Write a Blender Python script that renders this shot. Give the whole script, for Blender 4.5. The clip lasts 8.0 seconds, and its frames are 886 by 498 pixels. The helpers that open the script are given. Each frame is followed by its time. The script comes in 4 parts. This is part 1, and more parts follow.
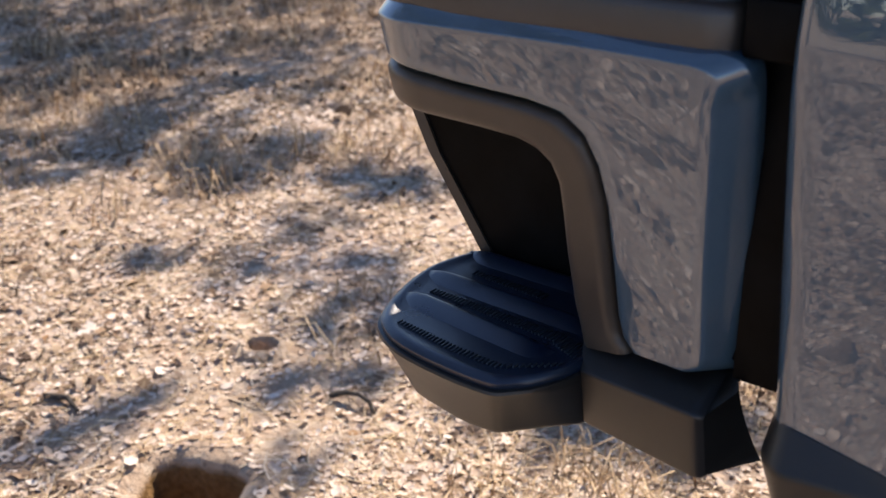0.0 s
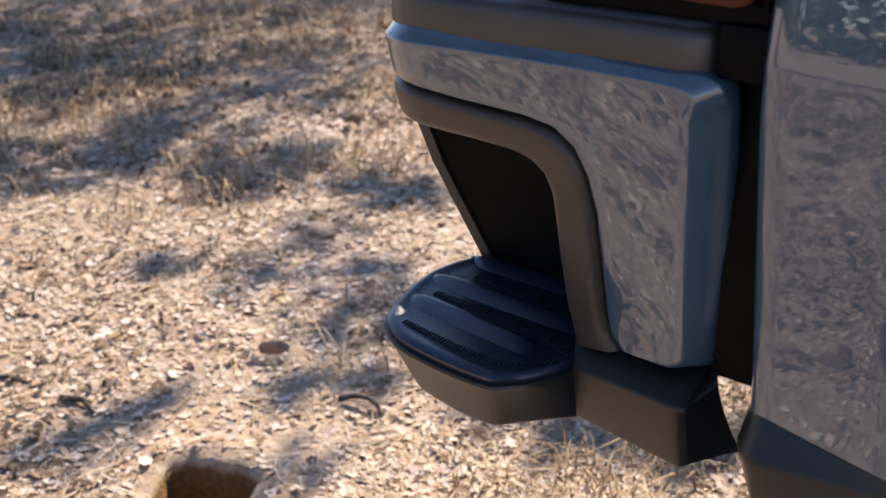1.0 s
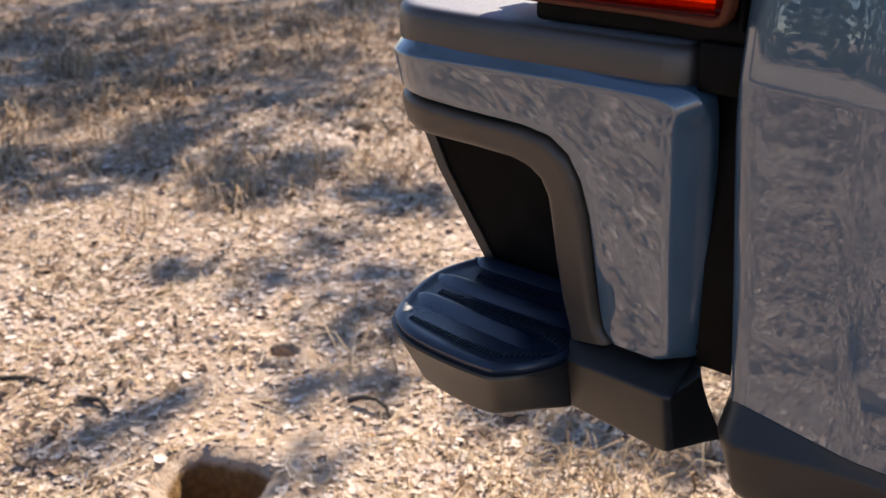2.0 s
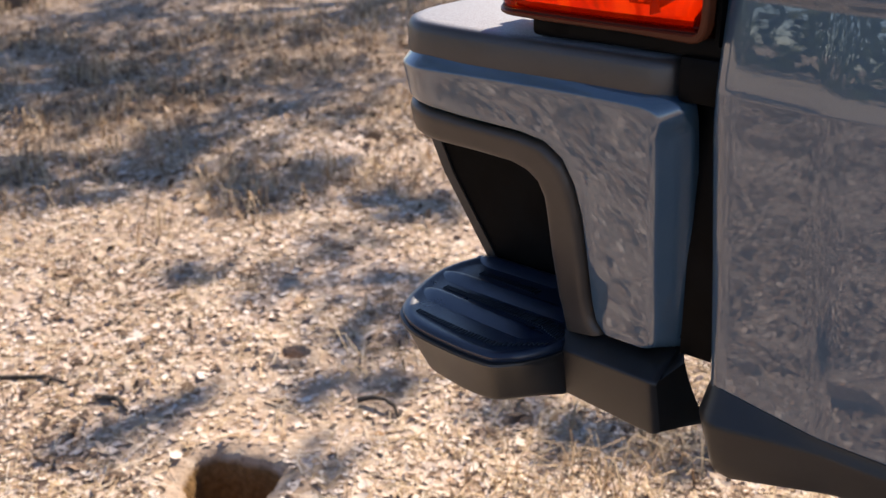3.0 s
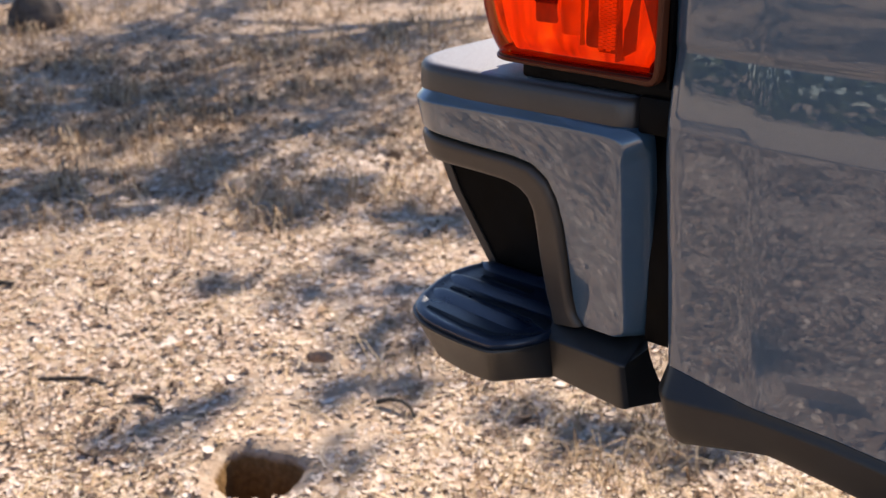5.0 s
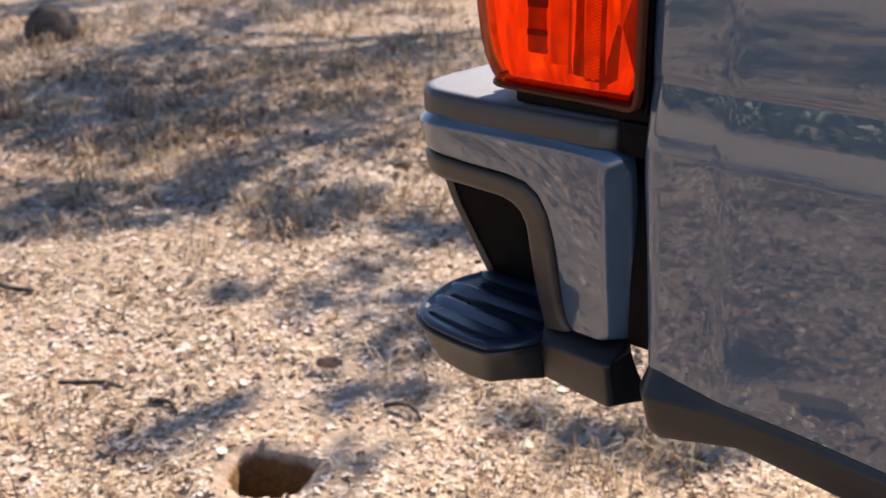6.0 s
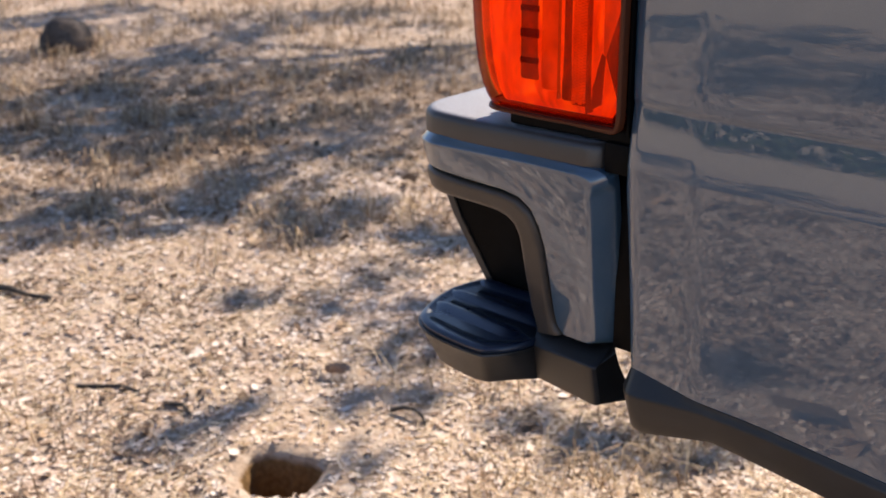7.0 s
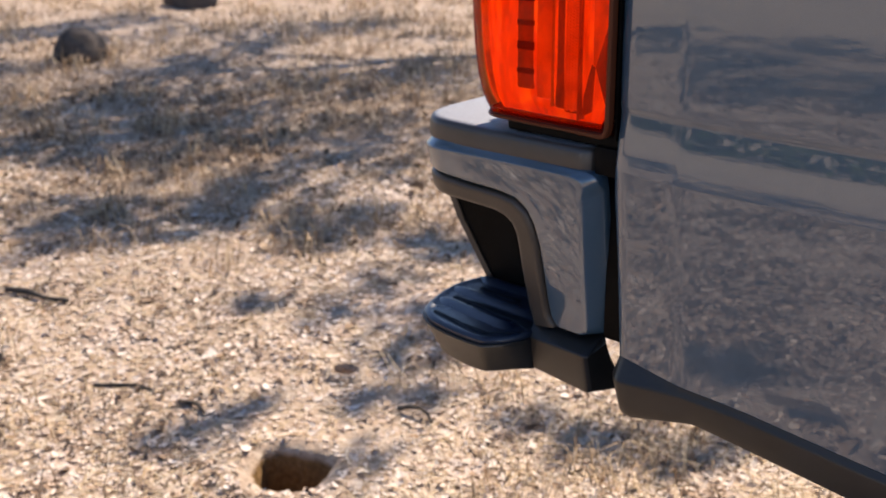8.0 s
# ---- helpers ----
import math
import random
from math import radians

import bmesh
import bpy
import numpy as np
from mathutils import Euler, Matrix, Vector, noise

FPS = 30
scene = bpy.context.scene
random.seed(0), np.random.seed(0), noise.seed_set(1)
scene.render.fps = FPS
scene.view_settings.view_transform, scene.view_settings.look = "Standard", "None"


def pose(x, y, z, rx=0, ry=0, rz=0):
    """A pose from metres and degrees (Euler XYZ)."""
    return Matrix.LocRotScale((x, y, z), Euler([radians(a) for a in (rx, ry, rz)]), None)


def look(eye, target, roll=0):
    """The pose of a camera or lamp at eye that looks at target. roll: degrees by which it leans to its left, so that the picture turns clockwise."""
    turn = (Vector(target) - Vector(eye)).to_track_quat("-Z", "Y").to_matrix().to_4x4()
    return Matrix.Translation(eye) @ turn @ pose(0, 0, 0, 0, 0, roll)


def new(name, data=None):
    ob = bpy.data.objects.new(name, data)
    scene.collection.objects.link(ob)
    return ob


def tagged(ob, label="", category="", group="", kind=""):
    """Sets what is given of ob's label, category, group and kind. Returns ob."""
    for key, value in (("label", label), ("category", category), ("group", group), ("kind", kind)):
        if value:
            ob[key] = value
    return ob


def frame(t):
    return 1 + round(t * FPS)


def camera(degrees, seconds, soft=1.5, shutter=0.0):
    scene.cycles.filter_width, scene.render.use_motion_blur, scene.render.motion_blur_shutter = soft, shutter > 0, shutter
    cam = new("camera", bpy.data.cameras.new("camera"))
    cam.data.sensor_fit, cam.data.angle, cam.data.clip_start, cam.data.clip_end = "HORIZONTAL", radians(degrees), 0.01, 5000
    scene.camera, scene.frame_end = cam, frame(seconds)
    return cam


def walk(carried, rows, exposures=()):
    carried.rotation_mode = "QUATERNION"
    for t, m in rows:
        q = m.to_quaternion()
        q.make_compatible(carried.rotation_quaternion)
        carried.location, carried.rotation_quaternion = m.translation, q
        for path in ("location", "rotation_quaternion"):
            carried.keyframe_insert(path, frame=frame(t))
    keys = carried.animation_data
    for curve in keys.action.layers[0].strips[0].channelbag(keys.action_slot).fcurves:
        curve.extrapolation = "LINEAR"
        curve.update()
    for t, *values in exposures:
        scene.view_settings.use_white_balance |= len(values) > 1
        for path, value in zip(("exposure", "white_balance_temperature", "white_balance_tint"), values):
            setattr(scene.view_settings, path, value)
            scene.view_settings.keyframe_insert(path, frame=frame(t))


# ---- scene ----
cam = camera(44.0, 8.0, soft=1.4)
PATH = [
    (0, 0.2298, -0.555, 1.1727, 66.329, 0.647, 39.029),
    (0.5, 0.2487, -0.5736, 1.183, 66.555, 0.666, 39.287),
    (1, 0.2667, -0.5918, 1.1921, 66.779, 0.671, 39.542),
    (1.5, 0.2853, -0.611, 1.2005, 67.002, 0.672, 39.799),
    (2.15, 0.3119, -0.6388, 1.2112, 67.294, 0.673, 40.139),
    (2.8, 0.3422, -0.6704, 1.2228, 67.591, 0.68, 40.489),
    (3.5, 0.3793, -0.7084, 1.2375, 67.916, 0.693, 40.875),
    (4, 0.4084, -0.7373, 1.25, 68.152, 0.704, 41.154),
    (4.75, 0.4552, -0.7821, 1.2721, 68.511, 0.719, 41.573),
    (5.5, 0.5045, -0.8271, 1.2977, 68.875, 0.726, 41.985),
    (6, 0.538, -0.8565, 1.3159, 69.119, 0.726, 42.251),
    (6.5, 0.5715, -0.8854, 1.3336, 69.366, 0.723, 42.508),
    (7, 0.6049, -0.9141, 1.3495, 69.616, 0.721, 42.756),
    (7.5, 0.6381, -0.9434, 1.3613, 69.871, 0.726, 42.994),
    (8, 0.6712, -0.9746, 1.3665, 70.132, 0.748, 43.223),
]
walk(cam, [(r[0], pose(*r[1:])) for r in PATH], exposures=[(0.0, 0.61, 6870, 17), (8.0, 0.61, 6870, 17)])
cam.data.dof.use_dof = True
cam.data.dof.focus_distance = 0.92
cam.data.dof.aperture_fstop = 10.5

# ---- world and sun ----
SUN_AZ = Vector((-0.20, 0.98, 0.0)).normalized()   # towards the sun, over the ground
SUN_EL = radians(42)
world = bpy.data.worlds.new("world")
scene.world = world
world.use_nodes = True
wn, wl = world.node_tree.nodes, world.node_tree.links
sky = wn.new("ShaderNodeTexSky")
sky.sky_type = "NISHITA"
sky.sun_disc = False
sky.sun_elevation = SUN_EL
sky.sun_rotation = math.atan2(SUN_AZ.x, SUN_AZ.y)
sky.air_density, sky.dust_density, sky.ozone_density = 0.7, 0.0, 2.7
wn["Background"].inputs["Strength"].default_value = 0.138
wl.new(sky.outputs["Color"], wn["Background"].inputs["Color"])
sun_data = bpy.data.lights.new("sun", "SUN")
sun_data.energy, sun_data.angle, sun_data.color = 5.0, radians(0.53), (1.0, 0.915, 0.785)
sun = new("sun", sun_data)
sun_dir = Vector((SUN_AZ.x * math.cos(SUN_EL), SUN_AZ.y * math.cos(SUN_EL), math.sin(SUN_EL)))
sun.matrix_world = look(sun_dir * 30, (0, 0, 0))


# ---- materials ----
def material(name, base, rough=0.5, metal=0.0, coat=0.0, specular=0.5):
    m = bpy.data.materials.new(name)
    m.use_nodes = True
    b = m.node_tree.nodes["Principled BSDF"]
    b.inputs["Base Color"].default_value = (*base, 1)
    b.inputs["Roughness"].default_value = rough
    b.inputs["Metallic"].default_value = metal
    b.inputs["Coat Weight"].default_value = coat
    b.inputs["Coat Roughness"].default_value = 0.02
    b.inputs["Specular IOR Level"].default_value = specular
    return m


def node(m, kind, **inputs):
    n = m.node_tree.nodes.new(kind)
    for k, v in inputs.items():
        n.inputs[k].default_value = v
    return n


def link(m, a, b):
    m.node_tree.links.new(a, b)


def coords(m, kind="Object"):
    return node(m, "ShaderNodeTexCoord").outputs[kind]


def noise_tex(m, vec, scale, detail=4.0, rough=0.55, distort=0.0):
    n = node(m, "ShaderNodeTexNoise", Scale=scale, Detail=detail, Roughness=rough, Distortion=distort)
    link(m, vec, n.inputs["Vector"])
    return n.outputs["Fac"]


def ramp(m, fac, *stops):
    n = node(m, "ShaderNodeValToRGB")
    e = n.color_ramp.elements
    while len(e) < len(stops):
        e.new(0.5)
    for s, (p, c) in zip(e, stops):
        s.position, s.color = p, (*c, 1)
    link(m, fac, n.inputs["Fac"])
    return n.outputs["Color"]


def mix(m, fac, a, b, blend="MIX"):
    n = node(m, "ShaderNodeMix")
    n.data_type, n.blend_type = "RGBA", blend
    for sock, v in ((n.inputs["Factor"], fac), (n.inputs[6], a), (n.inputs[7], b)):
        if isinstance(v, (int, float)):
            sock.default_value = v
        elif isinstance(v, tuple):
            sock.default_value = (*v, 1)
        else:
            link(m, v, sock)
    return n.outputs[2]


def bump(m, height, strength, distance):
    n = node(m, "ShaderNodeBump", Strength=strength, Distance=distance)
    link(m, height, n.inputs["Height"])
    return n.outputs["Normal"]


def bsdf(m):
    return m.node_tree.nodes["Principled BSDF"].inputs


def paint_material():
    m = material("slate_grey_paint", (0.10, 0.115, 0.135), 0.35, 0.12, 1.0)
    bsdf(m)["Coat IOR"].default_value = 1.86
    c = coords(m)
    flake = noise_tex(m, c, 2600.0, 2.0)
    dust = noise_tex(m, c, 9.0, 6.0, 0.65)
    col = ramp(m, flake, (0.3, (0.036, 0.078, 0.120)), (0.7, (0.055, 0.112, 0.168)))
    col = mix(m, ramp(m, dust, (0.45, (0, 0, 0)), (0.8, (0.10, 0.10, 0.10))), col, (0.32, 0.29, 0.25))
    link(m, col, bsdf(m)["Base Color"])
    link(m, ramp(m, dust, (0.4, (0.001, 0.001, 0.001)), (0.75, (0.008, 0.008, 0.008))), bsdf(m)["Coat Roughness"])
    peel = noise_tex(m, c, 170.0, 2.0)
    nrm = bump(m, peel, 0.007, 0.0015)
    link(m, nrm, bsdf(m)["Coat Normal"])
    return m


def plastic_material(name, base, rough, grain_scale, grain, specular=0.5):
    m = material(name, base, rough, 0.0, 0.0, specular)
    c = coords(m)
    fine = noise_tex(m, c, grain_scale, 3.0, 0.6)
    dust = noise_tex(m, c, 14.0, 6.0, 0.65)
    lighter = tuple(min(1, v * 1.35 + 0.006) for v in base)
    col = ramp(m, dust, (0.35, base), (0.75, lighter))
    link(m, col, bsdf(m)["Base Color"])
    link(m, ramp(m, dust, (0.3, (rough - 0.05,) * 3), (0.8, (rough + 0.1,) * 3)), bsdf(m)["Roughness"])
    link(m, bump(m, fine, grain, 0.0006), bsdf(m)["Normal"])
    return m


PAINT = paint_material()
PLASTIC = plastic_material("charcoal_plastic", (0.0125, 0.0110, 0.0100), 0.37, 1500.0, 0.16, 0.58)
# PLASTIC again, with warm bounce off the ground put into its colour
TRIM = plastic_material("bounce_lit_charcoal", (0.050, 0.0395, 0.0305), 0.36, 1500.0, 0.18, 0.5)
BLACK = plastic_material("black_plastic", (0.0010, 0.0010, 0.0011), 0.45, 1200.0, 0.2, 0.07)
PAD = plastic_material("step_rubber", (0.0028, 0.0110, 0.0290), 0.30, 1800.0, 0.25, 1.0)
# paler than step_rubber, so that the teeth stand out from the pad
TOOTH = plastic_material("pale_rubber_tooth", (0.020, 0.027, 0.036), 0.38, 1800.0, 0.2, 0.8)
# darker charcoal: the shade on the lip's end is in its colour
SHADED_PLASTIC = plastic_material("shaded_charcoal", (0.004, 0.0038, 0.0036), 0.40, 1500.0, 0.18, 0.3)
CHASSIS = plastic_material("chassis_black", (0.010, 0.010, 0.010), 0.7, 300.0, 0.2)
RUBBER = plastic_material("tyre_rubber", (0.018, 0.017, 0.016), 0.75, 400.0, 0.3)
RIM = material("dark_rim", (0.05, 0.05, 0.055), 0.35, 0.8)


def ground_material():
    m = material("dry_sandy_soil", (0.4, 0.32, 0.24), 0.95, 0, 0, 0.15)
    c = coords(m)
    big = noise_tex(m, c, 0.9, 5.0, 0.6, 0.4)
    mid = noise_tex(m, c, 7.0, 6.0, 0.65, 0.6)
    fine = noise_tex(m, c, 60.0, 5.0, 0.7)
    v = node(m, "ShaderNodeTexVoronoi", Scale=46.0, Randomness=1.0)
    link(m, c, v.inputs["Vector"])
    flecks = v.outputs["Color"]
    col = ramp(m, mid, (0.28, (0.24, 0.165, 0.115)), (0.42, (0.42, 0.305, 0.220)), (0.56, (0.57, 0.430, 0.325)), (0.8, (0.68, 0.540, 0.420)))
    # brown duff where the oak's shade falls; its warmth also offsets the bluish shade
    under = node(m, "ShaderNodeVectorMath")
    under.operation = "DISTANCE"
    under.inputs[1].default_value = (-4.5, 2.5, 0.0)
    link(m, c, under.inputs[0])
    torn = node(m, "ShaderNodeMath")
    torn.operation = "MULTIPLY_ADD"
    torn.inputs[1].default_value = 3.2
    link(m, mid, torn.inputs[0])
    link(m, under.outputs["Value"], torn.inputs[2])
    duff_zone = node(m, "ShaderNodeMapRange")
    for key, value in (("From Min", 3.0), ("From Max", 4.4), ("To Min", 0.5), ("To Max", 0.0)):
        duff_zone.inputs[key].default_value = value
    link(m, torn.outputs[0], duff_zone.inputs["Value"])
    duff = ramp(m, fine, (0.35, (0.17, 0.108, 0.066)), (0.65, (0.40, 0.285, 0.190)))
    # pale sand in drifts and thrown up round the burrow
    away = node(m, "ShaderNodeVectorMath")
    away.operation = "DISTANCE"
    away.inputs[1].default_value = (-1.27, 0.56, 0.0)
    link(m, c, away.inputs[0])
    wob = node(m, "ShaderNodeMath")
    wob.operation = "MULTIPLY_ADD"
    wob.inputs[1].default_value = 0.9
    link(m, mid, wob.inputs[0])
    link(m, away.outputs["Value"], wob.inputs[2])
    sand = ramp(m, wob.outputs[0], (0.62, (0.95, 0.95, 0.95)), (0.98, (0, 0, 0)))
    drift = ramp(m, big, (0.50, (0, 0, 0)), (0.68, (0.75, 0.75, 0.75)))
    pale = ramp(m, fine, (0.3, (0.46, 0.335, 0.235)), (0.7, (0.62, 0.475, 0.35)))
    col = mix(m, mix(m, 1.0, sand, drift, "LIGHTEN"), col, pale)
    col = mix(m, ramp(m, fine, (0.34, (0.40, 0.40, 0.40)), (0.44, (0, 0, 0))), col, (0.16, 0.115, 0.085))
    sep = node(m, "ShaderNodeSeparateColor")
    link(m, flecks, sep.inputs["Color"])
    col = mix(m, duff_zone.outputs["Result"], col, duff)
    col = mix(m, ramp(m, sep.outputs["Red"], (0.62, (0, 0, 0)), (0.75, (0.55, 0.55, 0.55))), col, (0.66, 0.55, 0.43))
    # open bleached ground away from the trees
    out = node(m, "ShaderNodeVectorMath")
    out.operation = "DISTANCE"
    out.inputs[1].default_value = (-1.5, 0.5, 0.0)
    link(m, c, out.inputs[0])
    far_off = node(m, "ShaderNodeMapRange")
    far_off.inputs["From Min"].default_value, far_off.inputs["From Max"].default_value = 9.0, 12.0
    link(m, out.outputs["Value"], far_off.inputs["Value"])
    col = mix(m, mix(m, 1.0, far_off.outputs["Result"], ramp(m, big, (0.3, (0.45, 0.45, 0.45)), (0.6, (0.9, 0.9, 0.9))), "MULTIPLY"), col, (0.66, 0.53, 0.39))
    # brown soil inside the burrow, below its rim
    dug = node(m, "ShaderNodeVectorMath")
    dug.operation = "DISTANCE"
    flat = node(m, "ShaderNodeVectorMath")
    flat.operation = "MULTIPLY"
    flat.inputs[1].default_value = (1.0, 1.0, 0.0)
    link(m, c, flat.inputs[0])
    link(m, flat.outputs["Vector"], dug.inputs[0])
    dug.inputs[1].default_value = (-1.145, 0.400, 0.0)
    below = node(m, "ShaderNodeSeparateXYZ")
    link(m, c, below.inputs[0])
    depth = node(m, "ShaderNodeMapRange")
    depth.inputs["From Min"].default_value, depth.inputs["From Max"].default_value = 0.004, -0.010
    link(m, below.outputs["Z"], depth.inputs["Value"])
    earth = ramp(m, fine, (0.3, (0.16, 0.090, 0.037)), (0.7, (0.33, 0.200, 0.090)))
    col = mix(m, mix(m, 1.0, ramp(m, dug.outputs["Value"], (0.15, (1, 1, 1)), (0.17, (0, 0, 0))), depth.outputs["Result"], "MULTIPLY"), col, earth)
    link(m, col, bsdf(m)["Base Color"])
    h = node(m, "ShaderNodeMath")
    h.operation = "ADD"
    link(m, fine, h.inputs[0])
    link(m, mid, h.inputs[1])
    link(m, bump(m, h.outputs[0], 0.7, 0.02), bsdf(m)["Normal"])
    return m


SOIL = ground_material()


def litter_material():
    m = material("dry_leaf", (0.6, 0.5, 0.38), 0.75, 0, 0, 0.25)
    g = node(m, "ShaderNodeNewGeometry").outputs["Random Per Island"]
    col = ramp(m, g, (0.0, (0.22, 0.145, 0.09)), (0.09, (0.40, 0.27, 0.175)), (0.22, (0.67, 0.52, 0.40)),
               (0.50, (0.82, 0.675, 0.550)), (0.82, (0.90, 0.785, 0.67)), (0.96, (0.93, 0.84, 0.74)), (1.0, (0.50, 0.27, 0.11)))
    vein = noise_tex(m, coords(m), 160.0, 3.0)
    col = mix(m, 0.25, col, ramp(m, vein, (0.3, (0.5, 0.4, 0.3)), (0.7, (1, 0.95, 0.9))), "MULTIPLY")
    link(m, col, bsdf(m)["Base Color"])
    return m


def leaf_part_material():
    m = material("dry_leaf_single", (0.6, 0.5, 0.38), 0.75, 0, 0, 0.25)
    g = node(m, "ShaderNodeObjectInfo").outputs["Random"]
    col = ramp(m, g, (0.0, (0.34, 0.22, 0.13)), (0.25, (0.70, 0.555, 0.42)), (0.6, (0.80, 0.675, 0.545)),
               (0.85, (0.90, 0.79, 0.665)), (1.0, (0.52, 0.32, 0.16)))
    vein = noise_tex(m, coords(m), 160.0, 3.0)
    col = mix(m, 0.25, col, ramp(m, vein, (0.3, (0.5, 0.4, 0.3)), (0.7, (1, 0.95, 0.9))), "MULTIPLY")
    link(m, col, bsdf(m)["Base Color"])
    return m


def blade_material(name, *stops):
    """Dry stalks and crumbs, each piece of a tone of its own."""
    m = material(name, (0.6, 0.46, 0.28), 0.75, 0, 0, 0.2)
    g = node(m, "ShaderNodeNewGeometry").outputs["Random Per Island"]
    link(m, ramp(m, g, *stops), bsdf(m)["Base Color"])
    return m


def bark_material(name, a, b, scale):
    m = material(name, a, 0.9, 0, 0, 0.2)
    c = coords(m)
    n = noise_tex(m, c, scale, 6.0, 0.7, 1.0)
    link(m, ramp(m, n, (0.3, a), (0.7, b)), bsdf(m)["Base Color"])
    link(m, bump(m, n, 0.8, 0.02), bsdf(m)["Normal"])
    return m


LITTER, LEAF = litter_material(), leaf_part_material()
STRAW = blade_material("dry_straw", (0.0, (0.22, 0.14, 0.085)), (0.4, (0.46, 0.32, 0.19)), (1.0, (0.72, 0.55, 0.35)))
STRAW_PALE = blade_material("pale_straw", (0.0, (0.40, 0.28, 0.16)), (0.4, (0.64, 0.47, 0.27)), (0.7, (0.74, 0.60, 0.42)), (1.0, (0.88, 0.78, 0.62)))
DUFF = blade_material("brown_duff", (0.0, (0.12, 0.072, 0.042)), (0.5, (0.32, 0.21, 0.125)), (0.85, (0.52, 0.38, 0.25)), (1.0, (0.70, 0.56, 0.42)))
CRUMB = blade_material("dark_crumb", (0.0, (0.09, 0.06, 0.044)), (0.6, (0.22, 0.15, 0.10)), (1.0, (0.38, 0.26, 0.17)))
BARK = bark_material("oak_bark", (0.06, 0.05, 0.04), (0.16, 0.13, 0.10), 9.0)
TWIG = bark_material("dead_twig", (0.055, 0.046, 0.038), (0.16, 0.135, 0.11), 60.0)
STONE = bark_material("grey_stone", (0.065, 0.051, 0.043), (0.145, 0.116, 0.096), 12.0)


def foliage_material():
    m = material("oak_foliage", (0.06, 0.09, 0.03), 0.6, 0, 0, 0.3)
    g = node(m, "ShaderNodeNewGeometry").outputs["Random Per Island"]
    link(m, ramp(m, g, (0.0, (0.035, 0.055, 0.02)), (1.0, (0.10, 0.13, 0.045))), bsdf(m)["Base Color"])
    return m


FOLIAGE = foliage_material()


# ---- builders ----
def part(name, bm, mat, parent=None, label="", smooth=True, sharp=32):
    if isinstance(bm, bpy.types.Mesh):
        me = bm
    else:
        bmesh.ops.recalc_face_normals(bm, faces=bm.faces)
        me = bpy.data.meshes.new(name)
        bm.to_mesh(me)
        bm.free()
    me.materials.append(mat)
    if smooth:
        me.shade_smooth()
        me.set_sharp_from_angle(angle=radians(sharp))
    ob = new(name, me)
    if parent:
        ob.parent = parent
        if label:
            tagged(ob, label)
    return ob


def grid_mesh(rows, close_ends=True, wrap=False):
    """A skin over rows of points, all rows of one length."""
    bm = bmesh.new()
    vs = [[bm.verts.new(p) for p in r] for r in rows]
    n = len(rows[0])
    for a, b in zip(vs, vs[1:]):
        for i in range(n if wrap else n - 1):
            j = (i + 1) % n
            bm.faces.new((a[i], a[j], b[j], b[i]))
    if close_ends and wrap:
        bm.faces.new(vs[0])
        bm.faces.new(vs[-1])
    return bm


def block(x0, x1, y0, y1, z0, z1, bevel=0.0, segs=2, into=None):
    bm = into or bmesh.new()
    r = bmesh.ops.create_cube(bm, size=1.0)
    m = Matrix.LocRotScale(((x0 + x1) / 2, (y0 + y1) / 2, (z0 + z1) / 2), None, (x1 - x0, y1 - y0, z1 - z0))
    bmesh.ops.transform(bm, matrix=m, verts=r["verts"])
    if bevel:
        bmesh.ops.bevel(bm, geom=list({e for v in r["verts"] for e in v.link_edges}), offset=bevel, segments=segs, profile=0.5, affect="EDGES")
    return bm


def resample(pts, n):
    """n points at even steps along a polyline."""
    pts = np.array(pts, float)
    d = np.r_[0, np.cumsum(np.linalg.norm(np.diff(pts, axis=0), axis=1))]
    t = np.linspace(0, d[-1], n)
    return np.stack([np.interp(t, d, pts[:, k]) for k in range(pts.shape[1])], 1)


def rounded(pts, times=2, closed=False):
    """Corner-cutting: softens a polyline and keeps its ends."""
    pts = [np.array(p, float) for p in pts]
    for _ in range(times):
        out = [] if closed else [pts[0]]
        for a, b in zip(pts, pts[1:] + (pts[:1] if closed else [])):
            out += [a * 0.75 + b * 0.25, a * 0.25 + b * 0.75]
        if not closed:
            out.append(pts[-1])
        pts = out
    return np.array(pts)


# ---- the pickup truck ----
truck = new("pickup_truck")
tagged(truck, "slate grey pickup truck with charcoal plastic bumper trim on dry ground", "pickup truck")

WIDTH = 1.98          # across the bumper
SIDE_Y = -0.03        # outer face of the bumper's flank at its top
CORNER_R = 0.062
CORNER_X = -0.227     # where the corner's curve begins
REAR_X = CORNER_X - CORNER_R


def flank(s, z, out=0.0):
    """A point of the bumper's skin: s runs from its front end rearwards, round the corner and across the rear."""
    q = 1.03 - z
    lean = 0.15 * q
    a = -CORNER_X
    arc = CORNER_R * math.pi / 2
    if s < a:
        x, y, nx, ny = -s, SIDE_Y + lean + 0.12 * max(0.0, s) * min(1.0, max(0.0, q / 0.2)), 0.0, -1.0
    else:
        y0 = SIDE_Y + lean + 0.12 * a * min(1.0, max(0.0, q / 0.2))
        if s < a + arc:
            w = (s - a) / CORNER_R
            x, y, nx, ny = CORNER_X - CORNER_R * math.sin(w), y0 + CORNER_R * (1 - math.cos(w)), -math.sin(w), -math.cos(w)
        else:
            x, y, nx, ny = REAR_X, y0 + CORNER_R + (s - a - arc), -1.0, 0.0
    return Vector((x + nx * out, y + ny * out, z))


END_S = 1.30
part("bumper_beam", block(-0.235, 0.006, 0.15, 1.83, 0.80, 1.03, 0.01), BLACK, truck, "black beam inside the rear bumper")
bumper = truck
